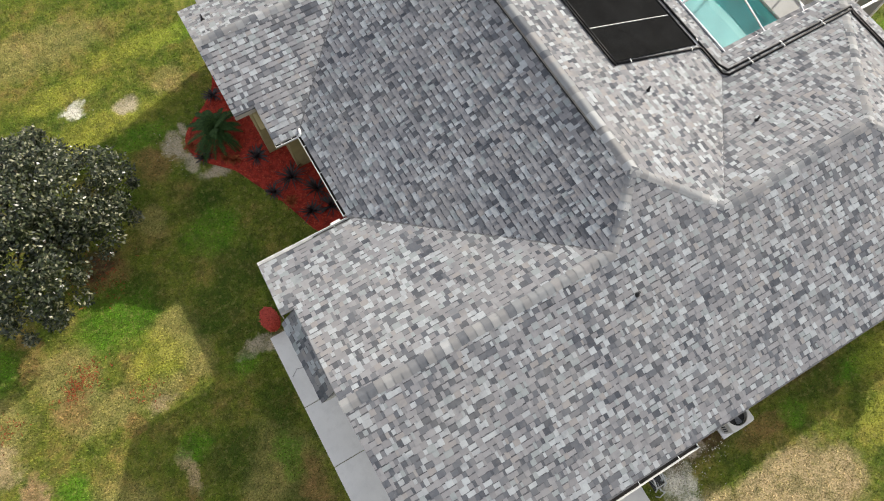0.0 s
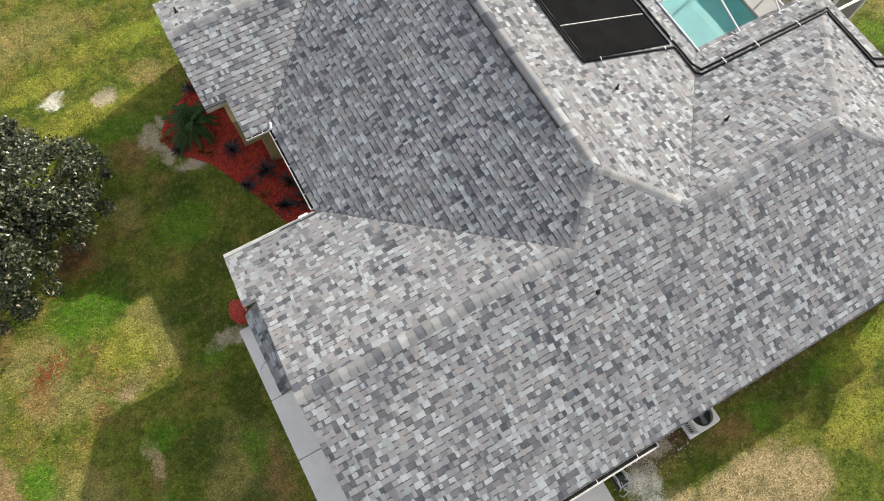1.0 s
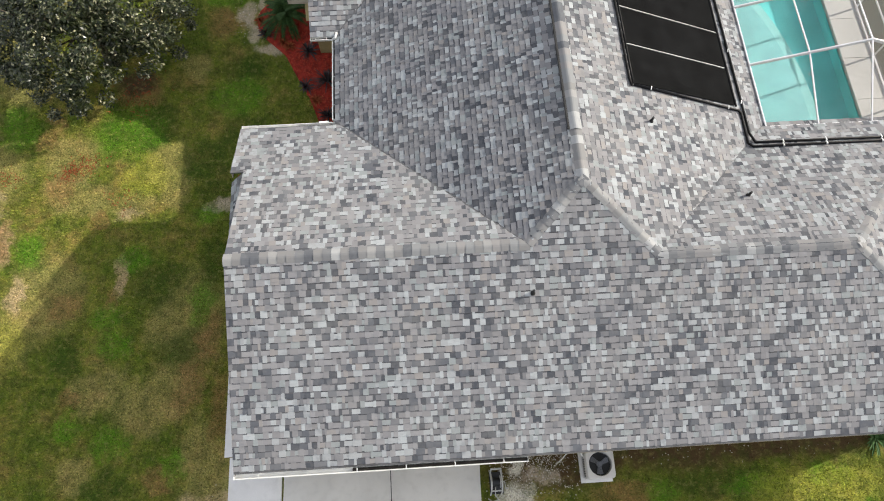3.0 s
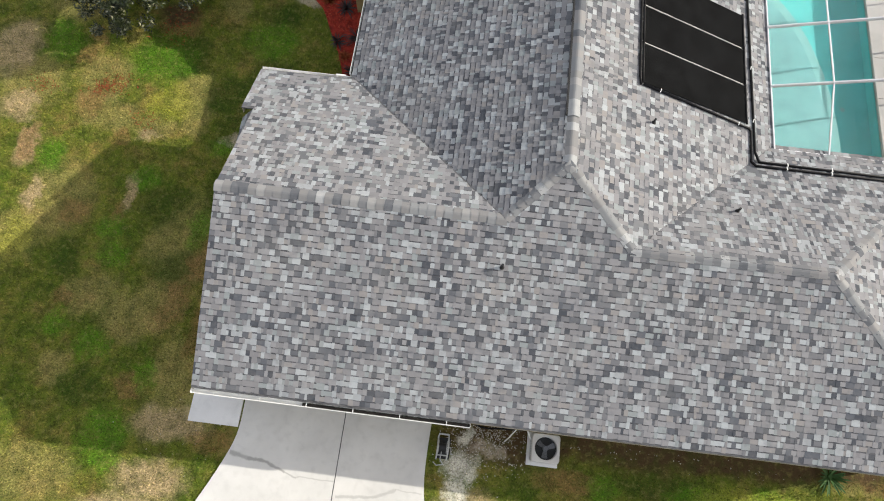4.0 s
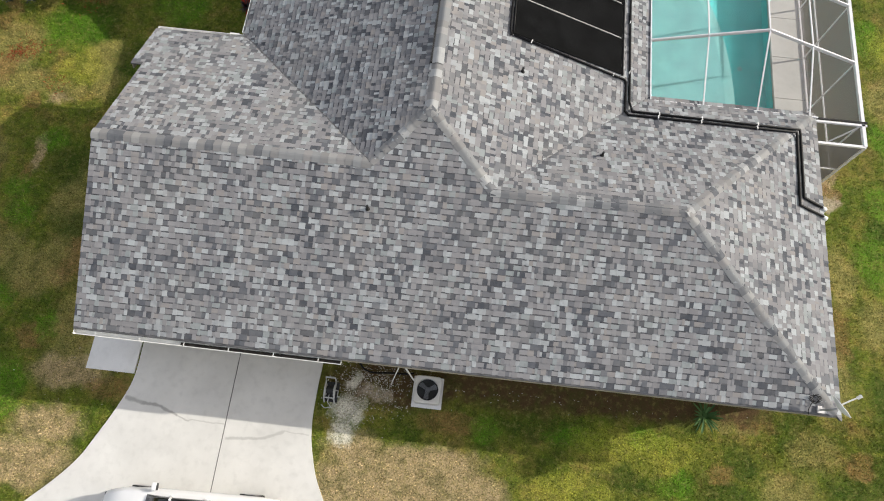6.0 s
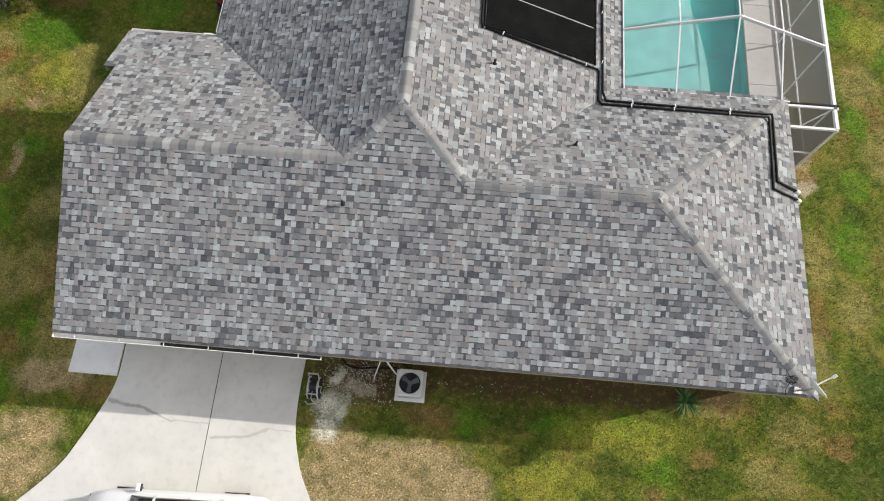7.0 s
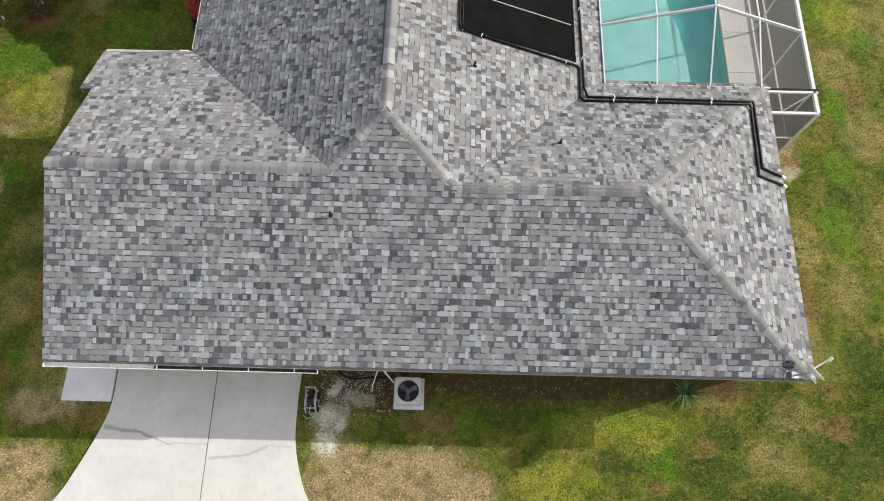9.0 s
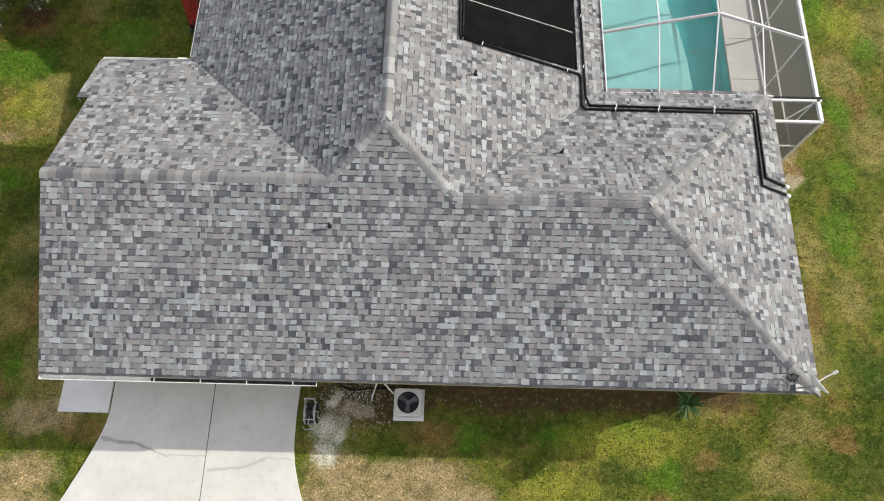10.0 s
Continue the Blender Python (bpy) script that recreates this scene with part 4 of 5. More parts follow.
part("reflector", bm, M_WHITE, dish, "white oval reflector", smooth=True)
tip = hub + aim * 0.5 - u_ * 0.02
part("arm", tube([hub - u_ * 0.26, hub + aim * 0.3 - u_ * 0.16, tip], 0.018), M_WHITE, dish)
part("receiver", boxed((-0.05, -0.035, -0.035), (0.07, 0.035, 0.035), 0.01, Matrix.Translation(tip) @ aim.to_track_quat("X", "Z").to_matrix().to_4x4()), M_WHITE, dish)
cable = thing("cable_coil", "tangled black cable lying on the shingles", "cable", at=(17.95, 0.42, ridge(0.42)))
for k in range(4):
    pts = [(0.1 * math.cos(t + k) * (1 + 0.5 * math.sin(3 * t + k)), 0.09 * math.sin(t + k) * (1 + 0.3 * math.cos(2 * t)), 0.03 + 0.015 * k + PITCH * 0.11 * math.sin(t + k)) for t in (2 * math.pi * j / 14 for j in range(13))]
    part("loop", tube(pts, 0.006, 5), M_BLACK, cable)
part("tail", tube([(-0.05, -0.08, 0.0), (-0.12, -0.25, -0.06), (-0.1, -0.36, -0.11)], 0.008, 5), M_BLACK, cable)

# ---- things on the ground ----
ac = thing("air_conditioner", "beige-grey outdoor air-conditioner unit with a round top fan", "air conditioner", at=(8.74, -0.13, 0))
part("pad", boxed((-0.42, -0.44, 0.0), (0.42, 0.42, 0.07), 0.01), M_WALK, ac)
part("coil", boxed((-0.33, -0.33, 0.07), (0.33, 0.33, 0.475), 0.05), M_DARK, ac)
bm = bmesh.new()
for i in range(4):
    for j in range(11):
        a = -0.3 + 0.06 * j
        m = pose(0, 0, 0, 0, 0, 90 * i)
        box(bm, (a - 0.012, -0.352, 0.08), (a + 0.012, -0.325, 0.46), 0, m)
part("louvres", bm, M_ACPAINT, ac)
bm = bmesh.new()
n = 40
sq = lambda t, h: (h * max(-1, min(1, 1.32 * math.cos(t))), h * max(-1, min(1, 1.32 * math.sin(t))))
loops = []
for h, z in ((0.365, 0.45), (0.365, 0.655), (0.345, 0.675)):
    loops.append([bm.verts.new((*sq(2 * math.pi * k / n, h), z)) for k in range(n)])
for r, z in ((0.3, 0.675), (0.292, 0.66), (0.292, 0.5)):
    loops.append([bm.verts.new((r * math.cos(2 * math.pi * k / n), r * math.sin(2 * math.pi * k / n), z)) for k in range(n)])
for p, q in zip(loops, loops[1:]):
    for k in range(n):
        bm.faces.new((p[k], p[(k + 1) % n], q[(k + 1) % n], q[k]))
bmesh.ops.recalc_face_normals(bm, faces=bm.faces)
part("top_cover", bm, M_ACPAINT, ac)
part("fan_well", disc(0.292, 0.48, 0.5, 32), M_DARK, ac)
for k in range(3):
    bm = bmesh.new()
    outline = [(0.05, -0.05), (0.24, -0.09), (0.265, 0.0), (0.24, 0.07), (0.05, 0.04)]
    prism(outline, 0, 0.008, bm)
    bmesh.ops.transform(bm, matrix=pose(0, 0, 0.57, 0, 0, 28 + 120 * k) @ pose(0, 0, 0, 22, 0, 0), verts=bm.verts)
    part("fan_blade", bm, M_FAN, ac)
part("fan_hub", disc(0.07, 0.5, 0.6, 20), M_FAN, ac)
bm = bmesh.new()
for r in (0.06, 0.1, 0.14, 0.18, 0.22, 0.26):
    pts = [(r * math.cos(t), r * math.sin(t), 0.672) for t in (2 * math.pi * j / 28 for j in range(29))]
    tube(pts, 0.0022, 4, bm)
part("wire_guard", bm, M_DARK, ac)
line = thing("refrigerant_line", "white conduit from the wall to the outdoor unit", "conduit")
part("conduit", tube([(8.0, 0.55, 1.5), (8.05, 0.35, 1.45), (8.3, 0.12, 0.6), (8.42, 0.05, 0.35)], 0.022), M_WHITE, line, smooth=True)
part("conduit", tube([(8.0, 0.55, 1.4), (7.95, 0.3, 1.3), (7.76, 0.02, 0.5), (7.7, -0.05, 0.1)], 0.018), M_WHITE, line, smooth=True)
hose = thing("black_hose", "black hose lying along the foot of the wall", "hose")
part("hose", tube([(*p, 0.03) for p in smooth_line([(6.7, 0.5), (6.9, 0.3), (7.2, 0.24), (7.6, 0.28), (8.0, 0.3), (8.3, 0.35)])], 0.025, 6), M_BLACK, hose, smooth=True)

reel = thing("hose_reel_cart", "grey metal hose reel cart lying beside the driveway", "hose reel", at=(6.06, -0.42, 0))
part("base", boxed((-0.16, -0.28, 0.015), (0.2, 0.27, 0.035), 0.006), M_DARK, reel)
for x in (-0.15, 0.13):
    part("side_frame", tube([(x, -0.3, 0.03), (x + 0.01, -0.22, 0.3), (x + 0.02, 0.02, 0.42), (x + 0.01, 0.24, 0.3), (x, 0.3, 0.03)], 0.02, 6), M_REEL, reel)
part("drum", tube([(-0.12, 0.02, 0.24), (0.11, 0.02, 0.24)], 0.1, 18), M_DARK, reel)
for x in (-0.12, 0.1):
    part("drum_rim", tube([(x, 0.02, 0.24), (x + 0.015, 0.02, 0.24)], 0.16, 18), M_REEL, reel)
part("handle", tube([(-0.14, 0.24, 0.3), (-0.13, 0.33, 0.5), (0.13, 0.33, 0.5), (0.14, 0.24, 0.3)], 0.018, 6), M_REEL, reel)
part("crank", tube([(0.12, 0.02, 0.24), (0.22, 0.02, 0.24), (0.23, -0.15, 0.32), (0.29, -0.15, 0.32)], 0.013, 6), M_REEL, reel)
part("cross_bar", tube([(-0.15, -0.2, 0.33), (0.14, -0.2, 0.33)], 0.018, 6), M_REEL, reel)
part("hose_end", tube([(-0.02, -0.1, 0.2), (-0.04, -0.3, 0.16), (0.05, -0.42, 0.05), (-0.12, -0.46, 0.03), (-0.22, -0.38, 0.03)], 0.014, 6), M_REEL, reel, smooth=True)


def blades(centre, count, length, width, droop, material, name, parent, upright=(20, 75), seed=1):
    """A rosette of arched, tapering leaves as one mesh."""
    rnd = random.Random(seed)
    verts, faces = [], []
    for i in range(count):
        az, el = rnd.uniform(0, 2 * math.pi), radians(rnd.uniform(*upright))
        ln = length * rnd.uniform(0.7, 1.1)
        side = Vector((-math.sin(az), math.cos(az), 0))
        k, n = len(verts), 5
        for j in range(n + 1):
            t = j / n
            r = ln * t * math.cos(el)
            z = ln * t * math.sin(el) - droop * ln * t * t
            p = Vector((r * math.cos(az), r * math.sin(az), max(0.01, z)))
            w = width * (0.5 + 1.2 * t) * (1 - t) ** 0.6 + 0.002
            verts += [tuple(p - side * w), tuple(p + Vector((0, 0, -w * 0.35))), tuple(p + side * w)]
        for j in range(n):
            a = k + 3 * j
            faces += [(a, a + 1, a + 4, a + 3), (a + 1, a + 2, a + 5, a + 4)]
    return raw(name, verts, faces, material, parent)


agave = thing("agave", "green spiky agave plant at the foot of the wall", "plant", at=(16.45, 0.12, 0))
blades((0, 0), 34, 0.58, 0.034, 0.25, M_AGAVE, "leaves", agave, (12, 65), 3)
part("core", disc(0.06, 0, 0.1, 10), M_AGAVE, agave)

# mulch bed
bed_line = smooth_line([(1.0, 17.1), (0.78, 16.6), (0.3, 16.1), (-0.3, 15.7), (-0.72, 15.15), (-0.62, 14.4), (-0.1, 13.8), (0.25, 13.4), (0.65, 12.55), (1.03, 11.78), (1.25, 11.16), (1.52, 10.39), (2.05, 9.6), (2.7, 9.3)])
bed_outline = bed_line + [(2.72, 12.65), (2.0, 12.65), (2.0, 13.5), (1.45, 13.5), (1.45, 17.1)]
tagged(part("mulch_bed", prism(bed_outline, -0.05, 0.04), M_MULCH), "bed of bright red wood-chip mulch along the house", "mulch bed", kind="structure")


def in_outline(x, y, outline):
    inside = np.zeros(len(x), bool)
    for (ax, ay), (bx, by) in zip(outline, outline[1:] + outline[:1]):
        cut = (ay > y) != (by > y)
        inside ^= cut & (x < (bx - ax) * (y - ay) / ((by - ay) or 1e-9) + ax)
    return inside


def scatter(name, xyz, size, long, material, lift, seed, flat=0.3, parent=None):
    """Many small three-cornered chips or blades, as one mesh."""
    r = np.random.default_rng(seed)
    n = len(xyz)
    az = r.uniform(0, 2 * np.pi, n)
    s = size * r.uniform(0.6, 1.4, n)
    ln = long * r.uniform(0.6, 1.4, n)
    tilt = r.uniform(flat, flat + 0.7, n)
    side = np.stack([-np.sin(az), np.cos(az), np.zeros(n)], 1)
    ahead = np.stack([np.cos(az) * np.cos(tilt), np.sin(az) * np.cos(tilt), np.sin(tilt)], 1)
    base = xyz + [0, 0, lift]
    v = np.stack([base - side * s[:, None], base + side * s[:, None], base + ahead * ln[:, None]], 1).reshape(-1, 3)
    me = bpy.data.meshes.new(name)
    me.vertices.add(3 * n), me.loops.add(3 * n), me.polygons.add(n)
    me.vertices.foreach_set("co", v.ravel())
    me.loops.foreach_set("vertex_index", np.arange(3 * n))
    me.polygons.foreach_set("loop_start", np.arange(0, 3 * n, 3))
    me.update(calc_edges=True)
    me.materials.append(material)
    ob = new(name, me)
    ob.parent = parent
    return ob


rng = np.random.default_rng(5)
px, py = rng.uniform(-1.1, 2.7, 16000), rng.uniform(9.3, 17.1, 16000)
keep = in_outline(px, py, bed_outline)
chips = np.stack([px, py, np.full(len(px), 0.04)], 1)[keep]
tagged(scatter("mulch_chips", chips, 0.013, 0.06, M_MULCHCHIP, 0.0, 6, 0.05), "red wood chips of the mulch bed", "mulch", kind="stuff")

sago = thing("sago_palm", "dark green sago palm spreading over the red mulch", "palm", at=(0.28, 14.85, 0.04))
part("trunk", tube([(0, 0, 0), (0, 0, 0.35)], 0.13, 10), M_BARK, sago)


def frond_crown(parent, count, length, seed):
    """Feathered fronds: each a stalk with two rows of narrow leaflets."""
    rnd = random.Random(seed)
    for i in range(count):
        az, el = 2 * math.pi * i / count + rnd.uniform(-0.2, 0.2), radians(rnd.uniform(12, 75))
        ln = length * rnd.uniform(0.8, 1.15)
        verts, faces = [], []
        out, side = Vector((math.cos(az), math.sin(az), 0)), Vector((-math.sin(az), math.cos(az), 0))
        at = lambda t: out * ln * t * math.cos(el) + Vector((0, 0, 0.33 + ln * t * math.sin(el) - 0.55 * ln * t * t))
        for j in range(1, 26):
            t = j / 26
            p, w = at(t), 0.12 * ln * math.sin(math.pi * (0.12 + 0.83 * t)) + 0.02
            for sgn in (-1, 1):
                k = len(verts)
                tip = p + side * sgn * w + out * 0.35 * w + Vector((0, 0, 0.08 * w))
                verts += [tuple(p - out * 0.02), tuple(p + out * 0.02), tuple(tip)]
                faces.append((k, k + 1, k + 2))
        for j in range(12):
            k = len(verts)
            a, b = at(j / 12), at((j + 1) / 12)
            verts += [tuple(a - side * 0.008), tuple(a + side * 0.008), tuple(b + side * 0.008), tuple(b - side * 0.008)]
            faces.append((k, k + 1, k + 2, k + 3))
        raw("frond", verts, faces, M_PALM, parent)


frond_crown(sago, 60, 1.0, 2)
for i, (x, y, size) in enumerate([(1.0, 13.55, 0.32), (1.64, 12.35, 0.4), (0.38, 13.77, 0.18), (2.15, 11.6, 0.38), (0.95, 12.16, 0.24), (-0.62, 14.9, 0.17), (1.67, 11.0, 0.3), (2.3, 10.85, 0.34), (1.27, 11.6, 0.19), (-0.42, 14.3, 0.27), (0.7, 16.3, 0.26), (0.15, 13.95, 0.17)]):
    plant = thing("spiky_plant", "small dark purple spiky plant in the red mulch", "plant", "bed plants", at=(x, y, 0.04))
    blades((0, 0), 46, size * 1.6, 0.022, 0.35, M_TWIG if size < 0.2 else M_DARKLEAF, "leaves", plant, (15, 80), 20 + i)
red = thing("red_shrub", "round red-leaved shrub at the corner of the gable wall", "shrub", at=(-0.82, 8.45, 0))
rr = np.random.default_rng(9)
d = rr.normal(size=(1500, 3))
d /= np.linalg.norm(d, axis=1)[:, None]
d *= rr.uniform(0.6, 1.0, (1500, 1)) ** 0.5
scatter("leaves", np.stack([d[:, 0] * 0.24, d[:, 1] * 0.36, 0.36 + d[:, 2] * 0.3], 1), 0.022, 0.07, M_CROTON, 0.0, 10, -0.2, red)
for k in range(5):
    part("stem", tube([(0, 0, 0), (0.12 * math.cos(k * 1.26), 0.12 * math.sin(k * 1.26), 0.35)], 0.012, 5), M_BARK, red)


# ---- tree ----
def tree(x, y, height, spread, seed):
    rnd = random.Random(seed)
    ob = thing("tree", "broadleaf shade tree with a dense glossy dark green crown", "tree", at=(x, y, 0))
    bm = bmesh.new()
    tube([(0, 0, -0.05), (0.05, 0.02, 0.8), (0.02, 0.1, 1.7)], 0.2, 10, bm, [0.26, 0.18, 0.15])
    ends = []
    for i in range(9):
        az = 2 * math.pi * i / 9 + rnd.uniform(-0.3, 0.3)
        r, z = spread * rnd.uniform(0.45, 0.8), rnd.uniform(2.2, height - 0.7)
        mid = Vector((math.cos(az) * r * 0.45, math.sin(az) * r * 0.45, 1.7 + (z - 1.7) * 0.6))
        end = Vector((math.cos(az) * r, math.sin(az) * r, z))
        tube([(0.02, 0.1, 1.3 + 0.06 * i), mid, end], 0.07, 6, bm, [0.09, 0.06, 0.025])
        ends += [mid, end]
        for _ in range(3):
            e = mid.lerp(end, rnd.uniform(0.2, 1)) + Vector((rnd.uniform(-0.7, 0.7), rnd.uniform(-0.7, 0.7), rnd.uniform(0.1, 0.7)))
            tube([mid.lerp(end, 0.4), e], 0.025, 5, bm, [0.03, 0.012])
            ends.append(e)
    part("trunk", bm, M_BARK, ob, smooth=True)
    r = np.random.default_rng(seed)
    # clumps over an uneven dome, leaves round each clump
    n = 400
    az, rad = r.uniform(0, 2 * np.pi, n), np.sqrt(r.uniform(0, 1, n))
    edge = spread * (1 + 0.13 * np.sin(3 * az + 1) + 0.1 * np.sin(5 * az + 2.2) + 0.06 * np.sin(9 * az) + 0.2 * np.exp(-((az - 1.6) / 0.35) ** 2))
    top = 1.7 + (height - 1.7) * np.sqrt(np.clip(1 - 0.93 * rad ** 2, 0, 1))
    z = top - r.uniform(0, 1, n) ** 1.5 * 1.6
    clump = np.stack([edge * rad * np.cos(az), edge * rad * np.sin(az), np.maximum(z, 1.1)], 1)
    size = r.uniform(0.16, 0.4, n)
    per = 115
    off = r.normal(size=(n, per, 3))
    off /= np.linalg.norm(off, axis=2, keepdims=True)
    off *= (r.uniform(0.35, 1, (n, per, 1)) ** 0.5) * size[:, None, None] * [1, 1, 0.75]
    p = (clump[:, None] + off).reshape(-1, 3)
    m = len(p)
    az, tilt, roll = r.uniform(0, 2 * np.pi, m), r.normal(0.0, 0.5, m), r.normal(0, 0.5, m)
    ahead = np.stack([np.cos(az) * np.cos(tilt), np.sin(az) * np.cos(tilt), np.sin(tilt)], 1)
    side = np.stack([-np.sin(az) * np.cos(roll), np.cos(az) * np.cos(roll), np.sin(roll)], 1)
    ln, w = r.uniform(0.08, 0.14, m)[:, None], r.uniform(0.022, 0.038, m)[:, None]
    v = np.stack([p, p + ahead * ln * 0.5 + side * w, p + ahead * ln, p + ahead * ln * 0.5 - side * w], 1).reshape(-1, 3)
    me = bpy.data.meshes.new("crown")
    me.vertices.add(4 * m), me.loops.add(4 * m), me.polygons.add(m)
    me.vertices.foreach_set("co", v.ravel())
    me.loops.foreach_set("vertex_index", np.arange(4 * m))
    me.polygons.foreach_set("loop_start", np.arange(0, 4 * m, 4))
    me.update(calc_edges=True)
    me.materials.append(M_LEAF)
    crown = new("crown", me)
    crown.parent = ob
    return ob


tree(-5.45, 13.5, 4.0, 2.62, 4)

# ---- car on the driveway ----
car = thing("car", "white estate car with roof rails parked on the driveway", "car", at=(3.15, -4.28, 0.05))
car.rotation_euler = (0, 0, radians(2.0))


def loft(sections, bm=None, closed=True):
    """Joins rings of equal length into one hull."""
    bm = bm or bmesh.new()
    rows = [[bm.verts.new(p) for p in s] for s in sections]
    n = len(rows[0])
    for a, b in zip(rows, rows[1:]):
        for j in range(n):
            bm.faces.new((a[j], a[(j + 1) % n], b[(j + 1) % n], b[j]))
    bm.faces.new(rows[0][::-1]), bm.faces.new(rows[-1])
    bmesh.ops.recalc_face_normals(bm, faces=bm.faces)
    return bm


def section(x, w, z0, z1, round_=0.12):
    return [(x, -w * 0.96, z0), (x, w * 0.96, z0), (x, w, (z0 + z1) * 0.5), (x, w - round_ * 0.35, z1 - round_ * 0.4), (x, w - round_, z1), (x, 0, z1 + 0.02), (x, -w + round_, z1), (x, -w + round_ * 0.35, z1 - round_ * 0.4), (x, -w, (z0 + z1) * 0.5)]


body = part("body", loft([section(-2.3, 0.62, 0.35, 0.66), section(-2.2, 0.78, 0.25, 0.78), section(-1.7, 0.89, 0.22, 0.92), section(-1.0, 0.91, 0.22, 1.0), section(0.4, 0.91, 0.22, 1.02), section(1.7, 0.9, 0.22, 1.02), section(2.2, 0.86, 0.26, 1.0), section(2.34, 0.76, 0.36, 0.85)]), M_CARPAINT, car, smooth=True)
part("cabin_glass", loft([section(-1.05, 0.76, 0.98, 1.02, 0.05), section(-0.35, 0.74, 0.98, 1.42, 0.09), section(0.5, 0.74, 0.98, 1.47, 0.09), section(1.6, 0.72, 0.98, 1.44, 0.09), section(2.15, 0.7, 0.98, 1.08, 0.05)]), M_CARGLASS, car, "dark tinted windows", smooth=True)
part("roof", loft([section(-0.38, 0.63, 1.40, 1.435, 0.04), section(0.5, 0.66, 1.45, 1.5, 0.05), section(1.62, 0.63, 1.42, 1.46, 0.05)]), M_CARPAINT, car, smooth=True)
for s in (-1, 1):
    part("roof_rail", tube([(-0.3, 0.62 * s, 1.43), (-0.2, 0.64 * s, 1.52), (1.4, 0.64 * s, 1.53), (1.55, 0.62 * s, 1.45)], 0.018, 6), M_BLACK, car)
    for xa, xb in ((-0.42, -0.3), (0.45, 0.55), (1.3, 1.4)):
        part("pillar", beam((xa, 0.755 * s, 1.0), (xb, 0.69 * s, 1.43), 0.06, 0.03), M_CARPAINT, car)
    mir = part("mirror", boxed((-0.95, 0.95 * s - 0.1, 0.98), (-0.82, 0.95 * s + 0.1, 1.12), 0.03), M_CARPAINT, car)
    part("mirror_glass", boxed((-0.825, 0.95 * s - 0.085, 0.995), (-0.812, 0.95 * s + 0.085, 1.105)), M_DARK, mir)
    part("headlight", boxed((-2.24, 0.62 * s - 0.12, 0.6), (-2.05, 0.62 * s + 0.12, 0.74), 0.03), M_CARGLASS, car)
    part("tail_light", boxed((2.18, 0.68 * s - 0.1, 0.75), (2.32, 0.68 * s + 0.1, 0.95), 0.02), M_CROTON, car)
    for x in (-1.42, 1.4):
        bm = tube([(x, 0.74 * s, 0.31), (x, 0.92 * s, 0.31)], 0.32, 24)
        wheel = part("wheel", bm, M_TYRE, car)
        part("rim", tube([(x, 0.915 * s, 0.31), (x, 0.93 * s, 0.31)], 0.21, 20), M_GALV, wheel)
for x in (0.0, 1.1):
    part("cross_bar", beam((x, -0.63, 1.54), (x, 0.63, 1.54), 0.05, 0.025), M_BLACK, car)

# ---- gravel, grass ----
rng = np.random.default_rng(11)
g = np.concatenate([rng.normal((6.6, -0.75), (0.3, 0.34), (420, 2)), rng.normal((7.2, 0.1), (0.6, 0.25), (600, 2)), rng.normal((-3.39, 17.95), (0.17, 0.14), (120, 2)), rng.normal((-1.2, 15.0), (0.2, 0.4), (70, 2)), rng.normal((7.6, -0.5), (0.5, 0.3), (160, 2)), rng.normal((11.5, 0.0), (2.5, 0.12), (60, 2)), rng.normal((-1.2, -1.0), (0.9, 0.5), (25, 2))])
g = g[(g[:, 1] < 0.5) | (g[:, 0] < 0)]
tagged(scatter("gravel", np.c_[g, np.zeros(len(g))], 0.014, 0.03, M_GRAVEL, 0.012, 12, 0.0), "pale loose gravel and shell on bare soil", "gravel", kind="stuff")


g = np.concatenate([rng.normal((-5.9, 9.6), (0.3, 0.22), (150, 2)), rng.normal((-6.4, 9.35), (0.2, 0.15), (70, 2)), rng.normal((-8.2, 9.3), (0.3, 0.2), (60, 2)), rng.normal((-4.6, 8.4), (0.3, 0.2), (40, 2)), rng.normal((-4.5, 12.2), (0.4, 0.5), (120, 2))])
tagged(scatter("fallen_leaves", np.c_[g, np.zeros(len(g))], 0.012, 0.11, M_TWIG, 0.03, 14, 0.0), "rust-red fallen leaves and twigs on the lawn", "leaves", kind="stuff")


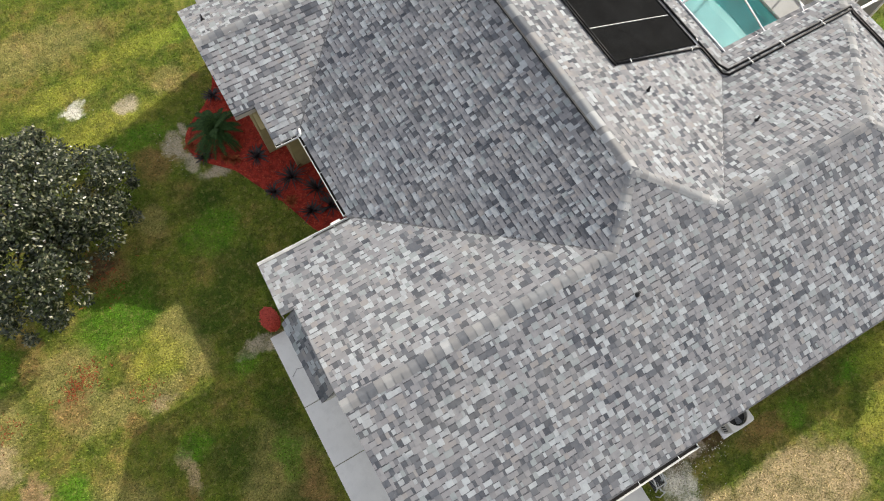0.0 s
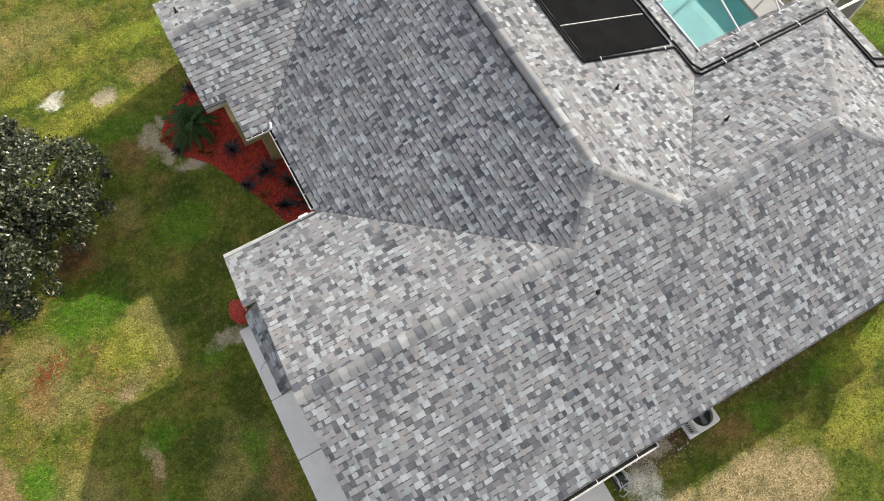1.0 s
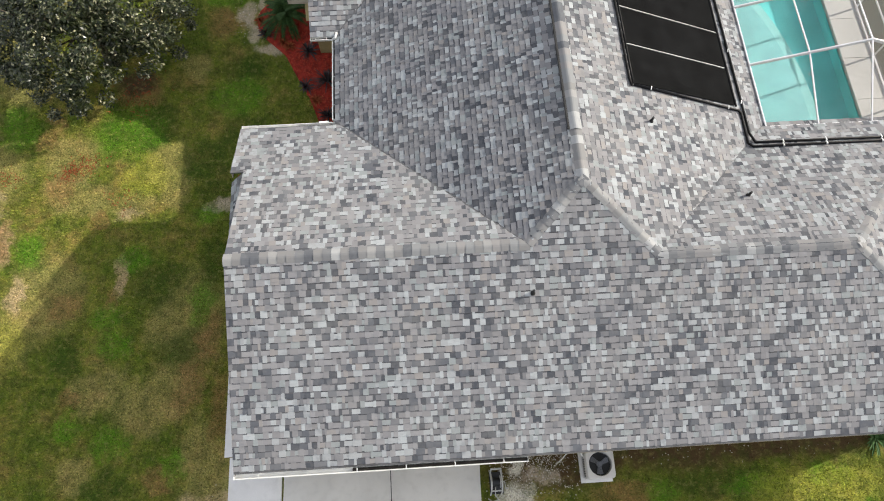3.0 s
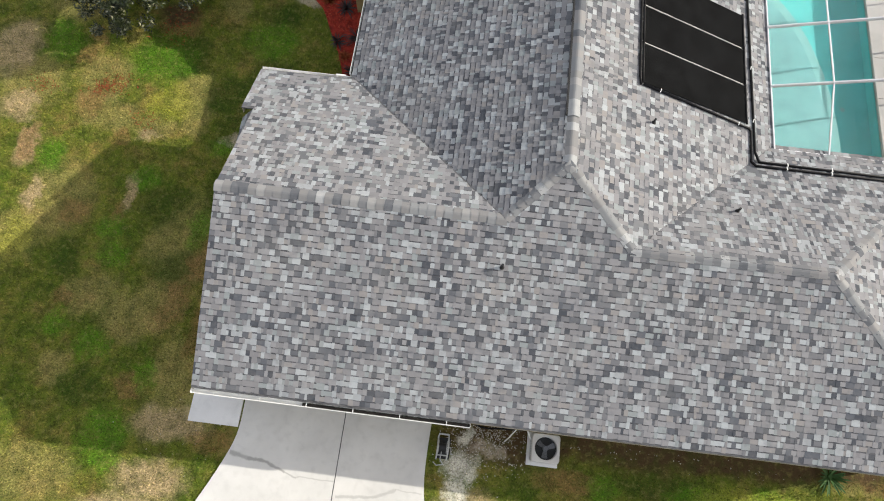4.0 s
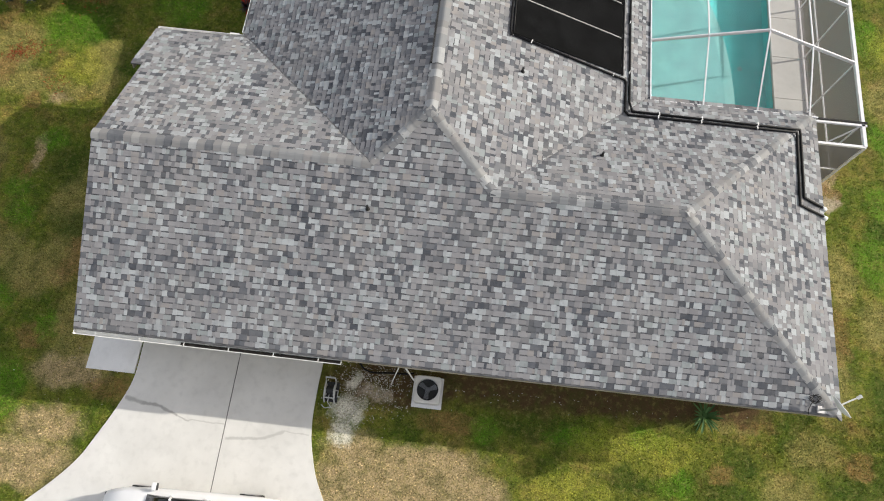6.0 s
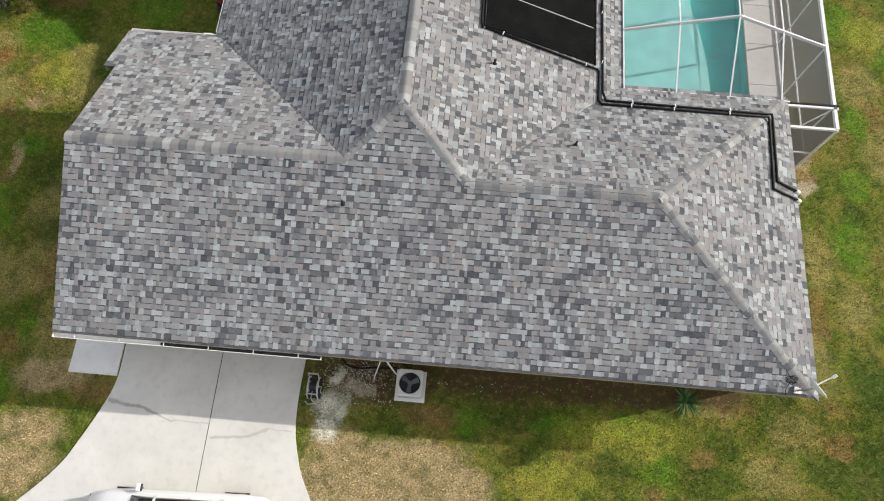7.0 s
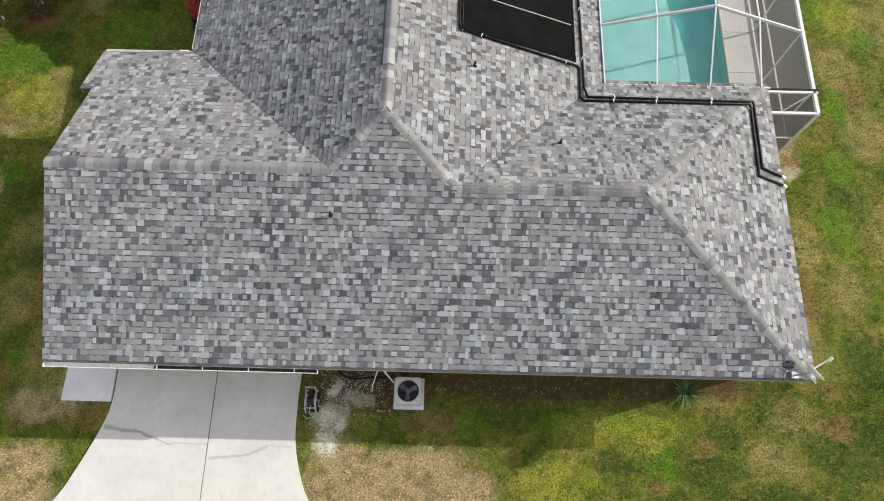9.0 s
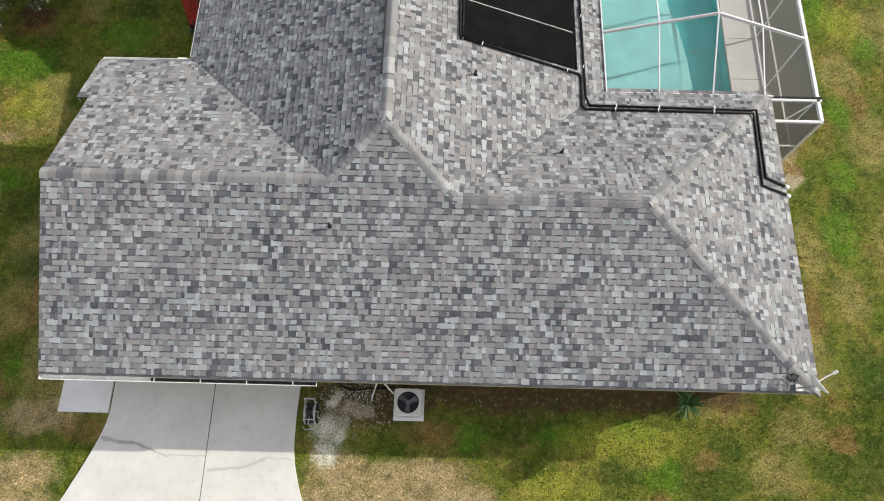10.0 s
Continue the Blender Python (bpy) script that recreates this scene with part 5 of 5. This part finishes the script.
def lawn_points(n, box_, seed):
    r = np.random.default_rng(seed)
    x, y = r.uniform(box_[0], box_[1], n), r.uniform(box_[2], box_[3], n)
    keep = ~in_outline(x, y, [(-0.0, 0.45), (18.2, 0.45), (18.2, 7.4), (20.15, 7.4), (20.15, 21), (1.0, 21), (1.0, 13.1), (2.7, 12.2), (2.7, 8.7), (0.0, 8.7)])
    keep &= ~in_outline(x, y, bed_outline)
    keep &= ~in_outline(x, y, left_edge + [(-4.0, -9.0), (8.4, -9.0)] + right_edge[::-1])
    keep &= ~((x > -1.1) & (x < 0.5) & (y > -0.58) & (y < 8.08))
    thin = np.zeros(n)
    for x0, y0, a, b in SOIL + SAND + BARE:
        thin = np.maximum(thin, np.clip(1.45 - np.hypot((x - x0) / a, (y - y0) / b), 0, 1))
    keep &= r.uniform(0, 1, n) > thin
    return np.stack([x, y, np.zeros(n)], 1)[keep]


spots = np.concatenate([lawn_points(175000, (-12.0, 0.2, -5.0, 9.0), 21), lawn_points(165000, (-12.0, 2.4, 9.0, 24.0), 22), lawn_points(80000, (5.6, 25.0, -5.2, 0.5), 23), lawn_points(60000, (18.1, 25.5, -1.0, 16.0), 24)])
tagged(scatter("grass", spots, 0.011, 0.075, M_BLADE, -0.004, 25, 0.25), "patchy lawn grass, green with dry straw tufts", "grass", kind="stuff")

# ---- single shingles of the front slope ----
piece_meshes = {}
for w in WIDTHS:
    for raised in (False, True):
        me = bpy.data.meshes.new("shingle")
        me.from_pydata(tab_shape(0, w, 0, w, -TOOTH * raised, STEP * COS + 0.002, THICK[raised], lambda u, s, h: (u, s / COS, h)), [], TAB_FACES)
        me.materials.append(M_SHINGLE_ONE)
        me.materials.append(M_BAND)
        me.polygons.foreach_set("material_index", (0, 0, 0, 0, 0) if raised else TAB_BAND)
        piece_meshes[w, raised] = me
along_v = Vector((front_along[0], front_along[1], 0))
up_v = Vector((0, COS, PITCH * COS))
for u, s, w, raised in front_pieces:
    o = new("shingle", piece_meshes[w, raised])
    o.parent = front_deck
    m = Matrix((along_v, up_v, along_v.cross(up_v))).transposed().to_4x4()
    m.translation = Vector(front_place(u, s, 0))
    o.matrix_basis = m
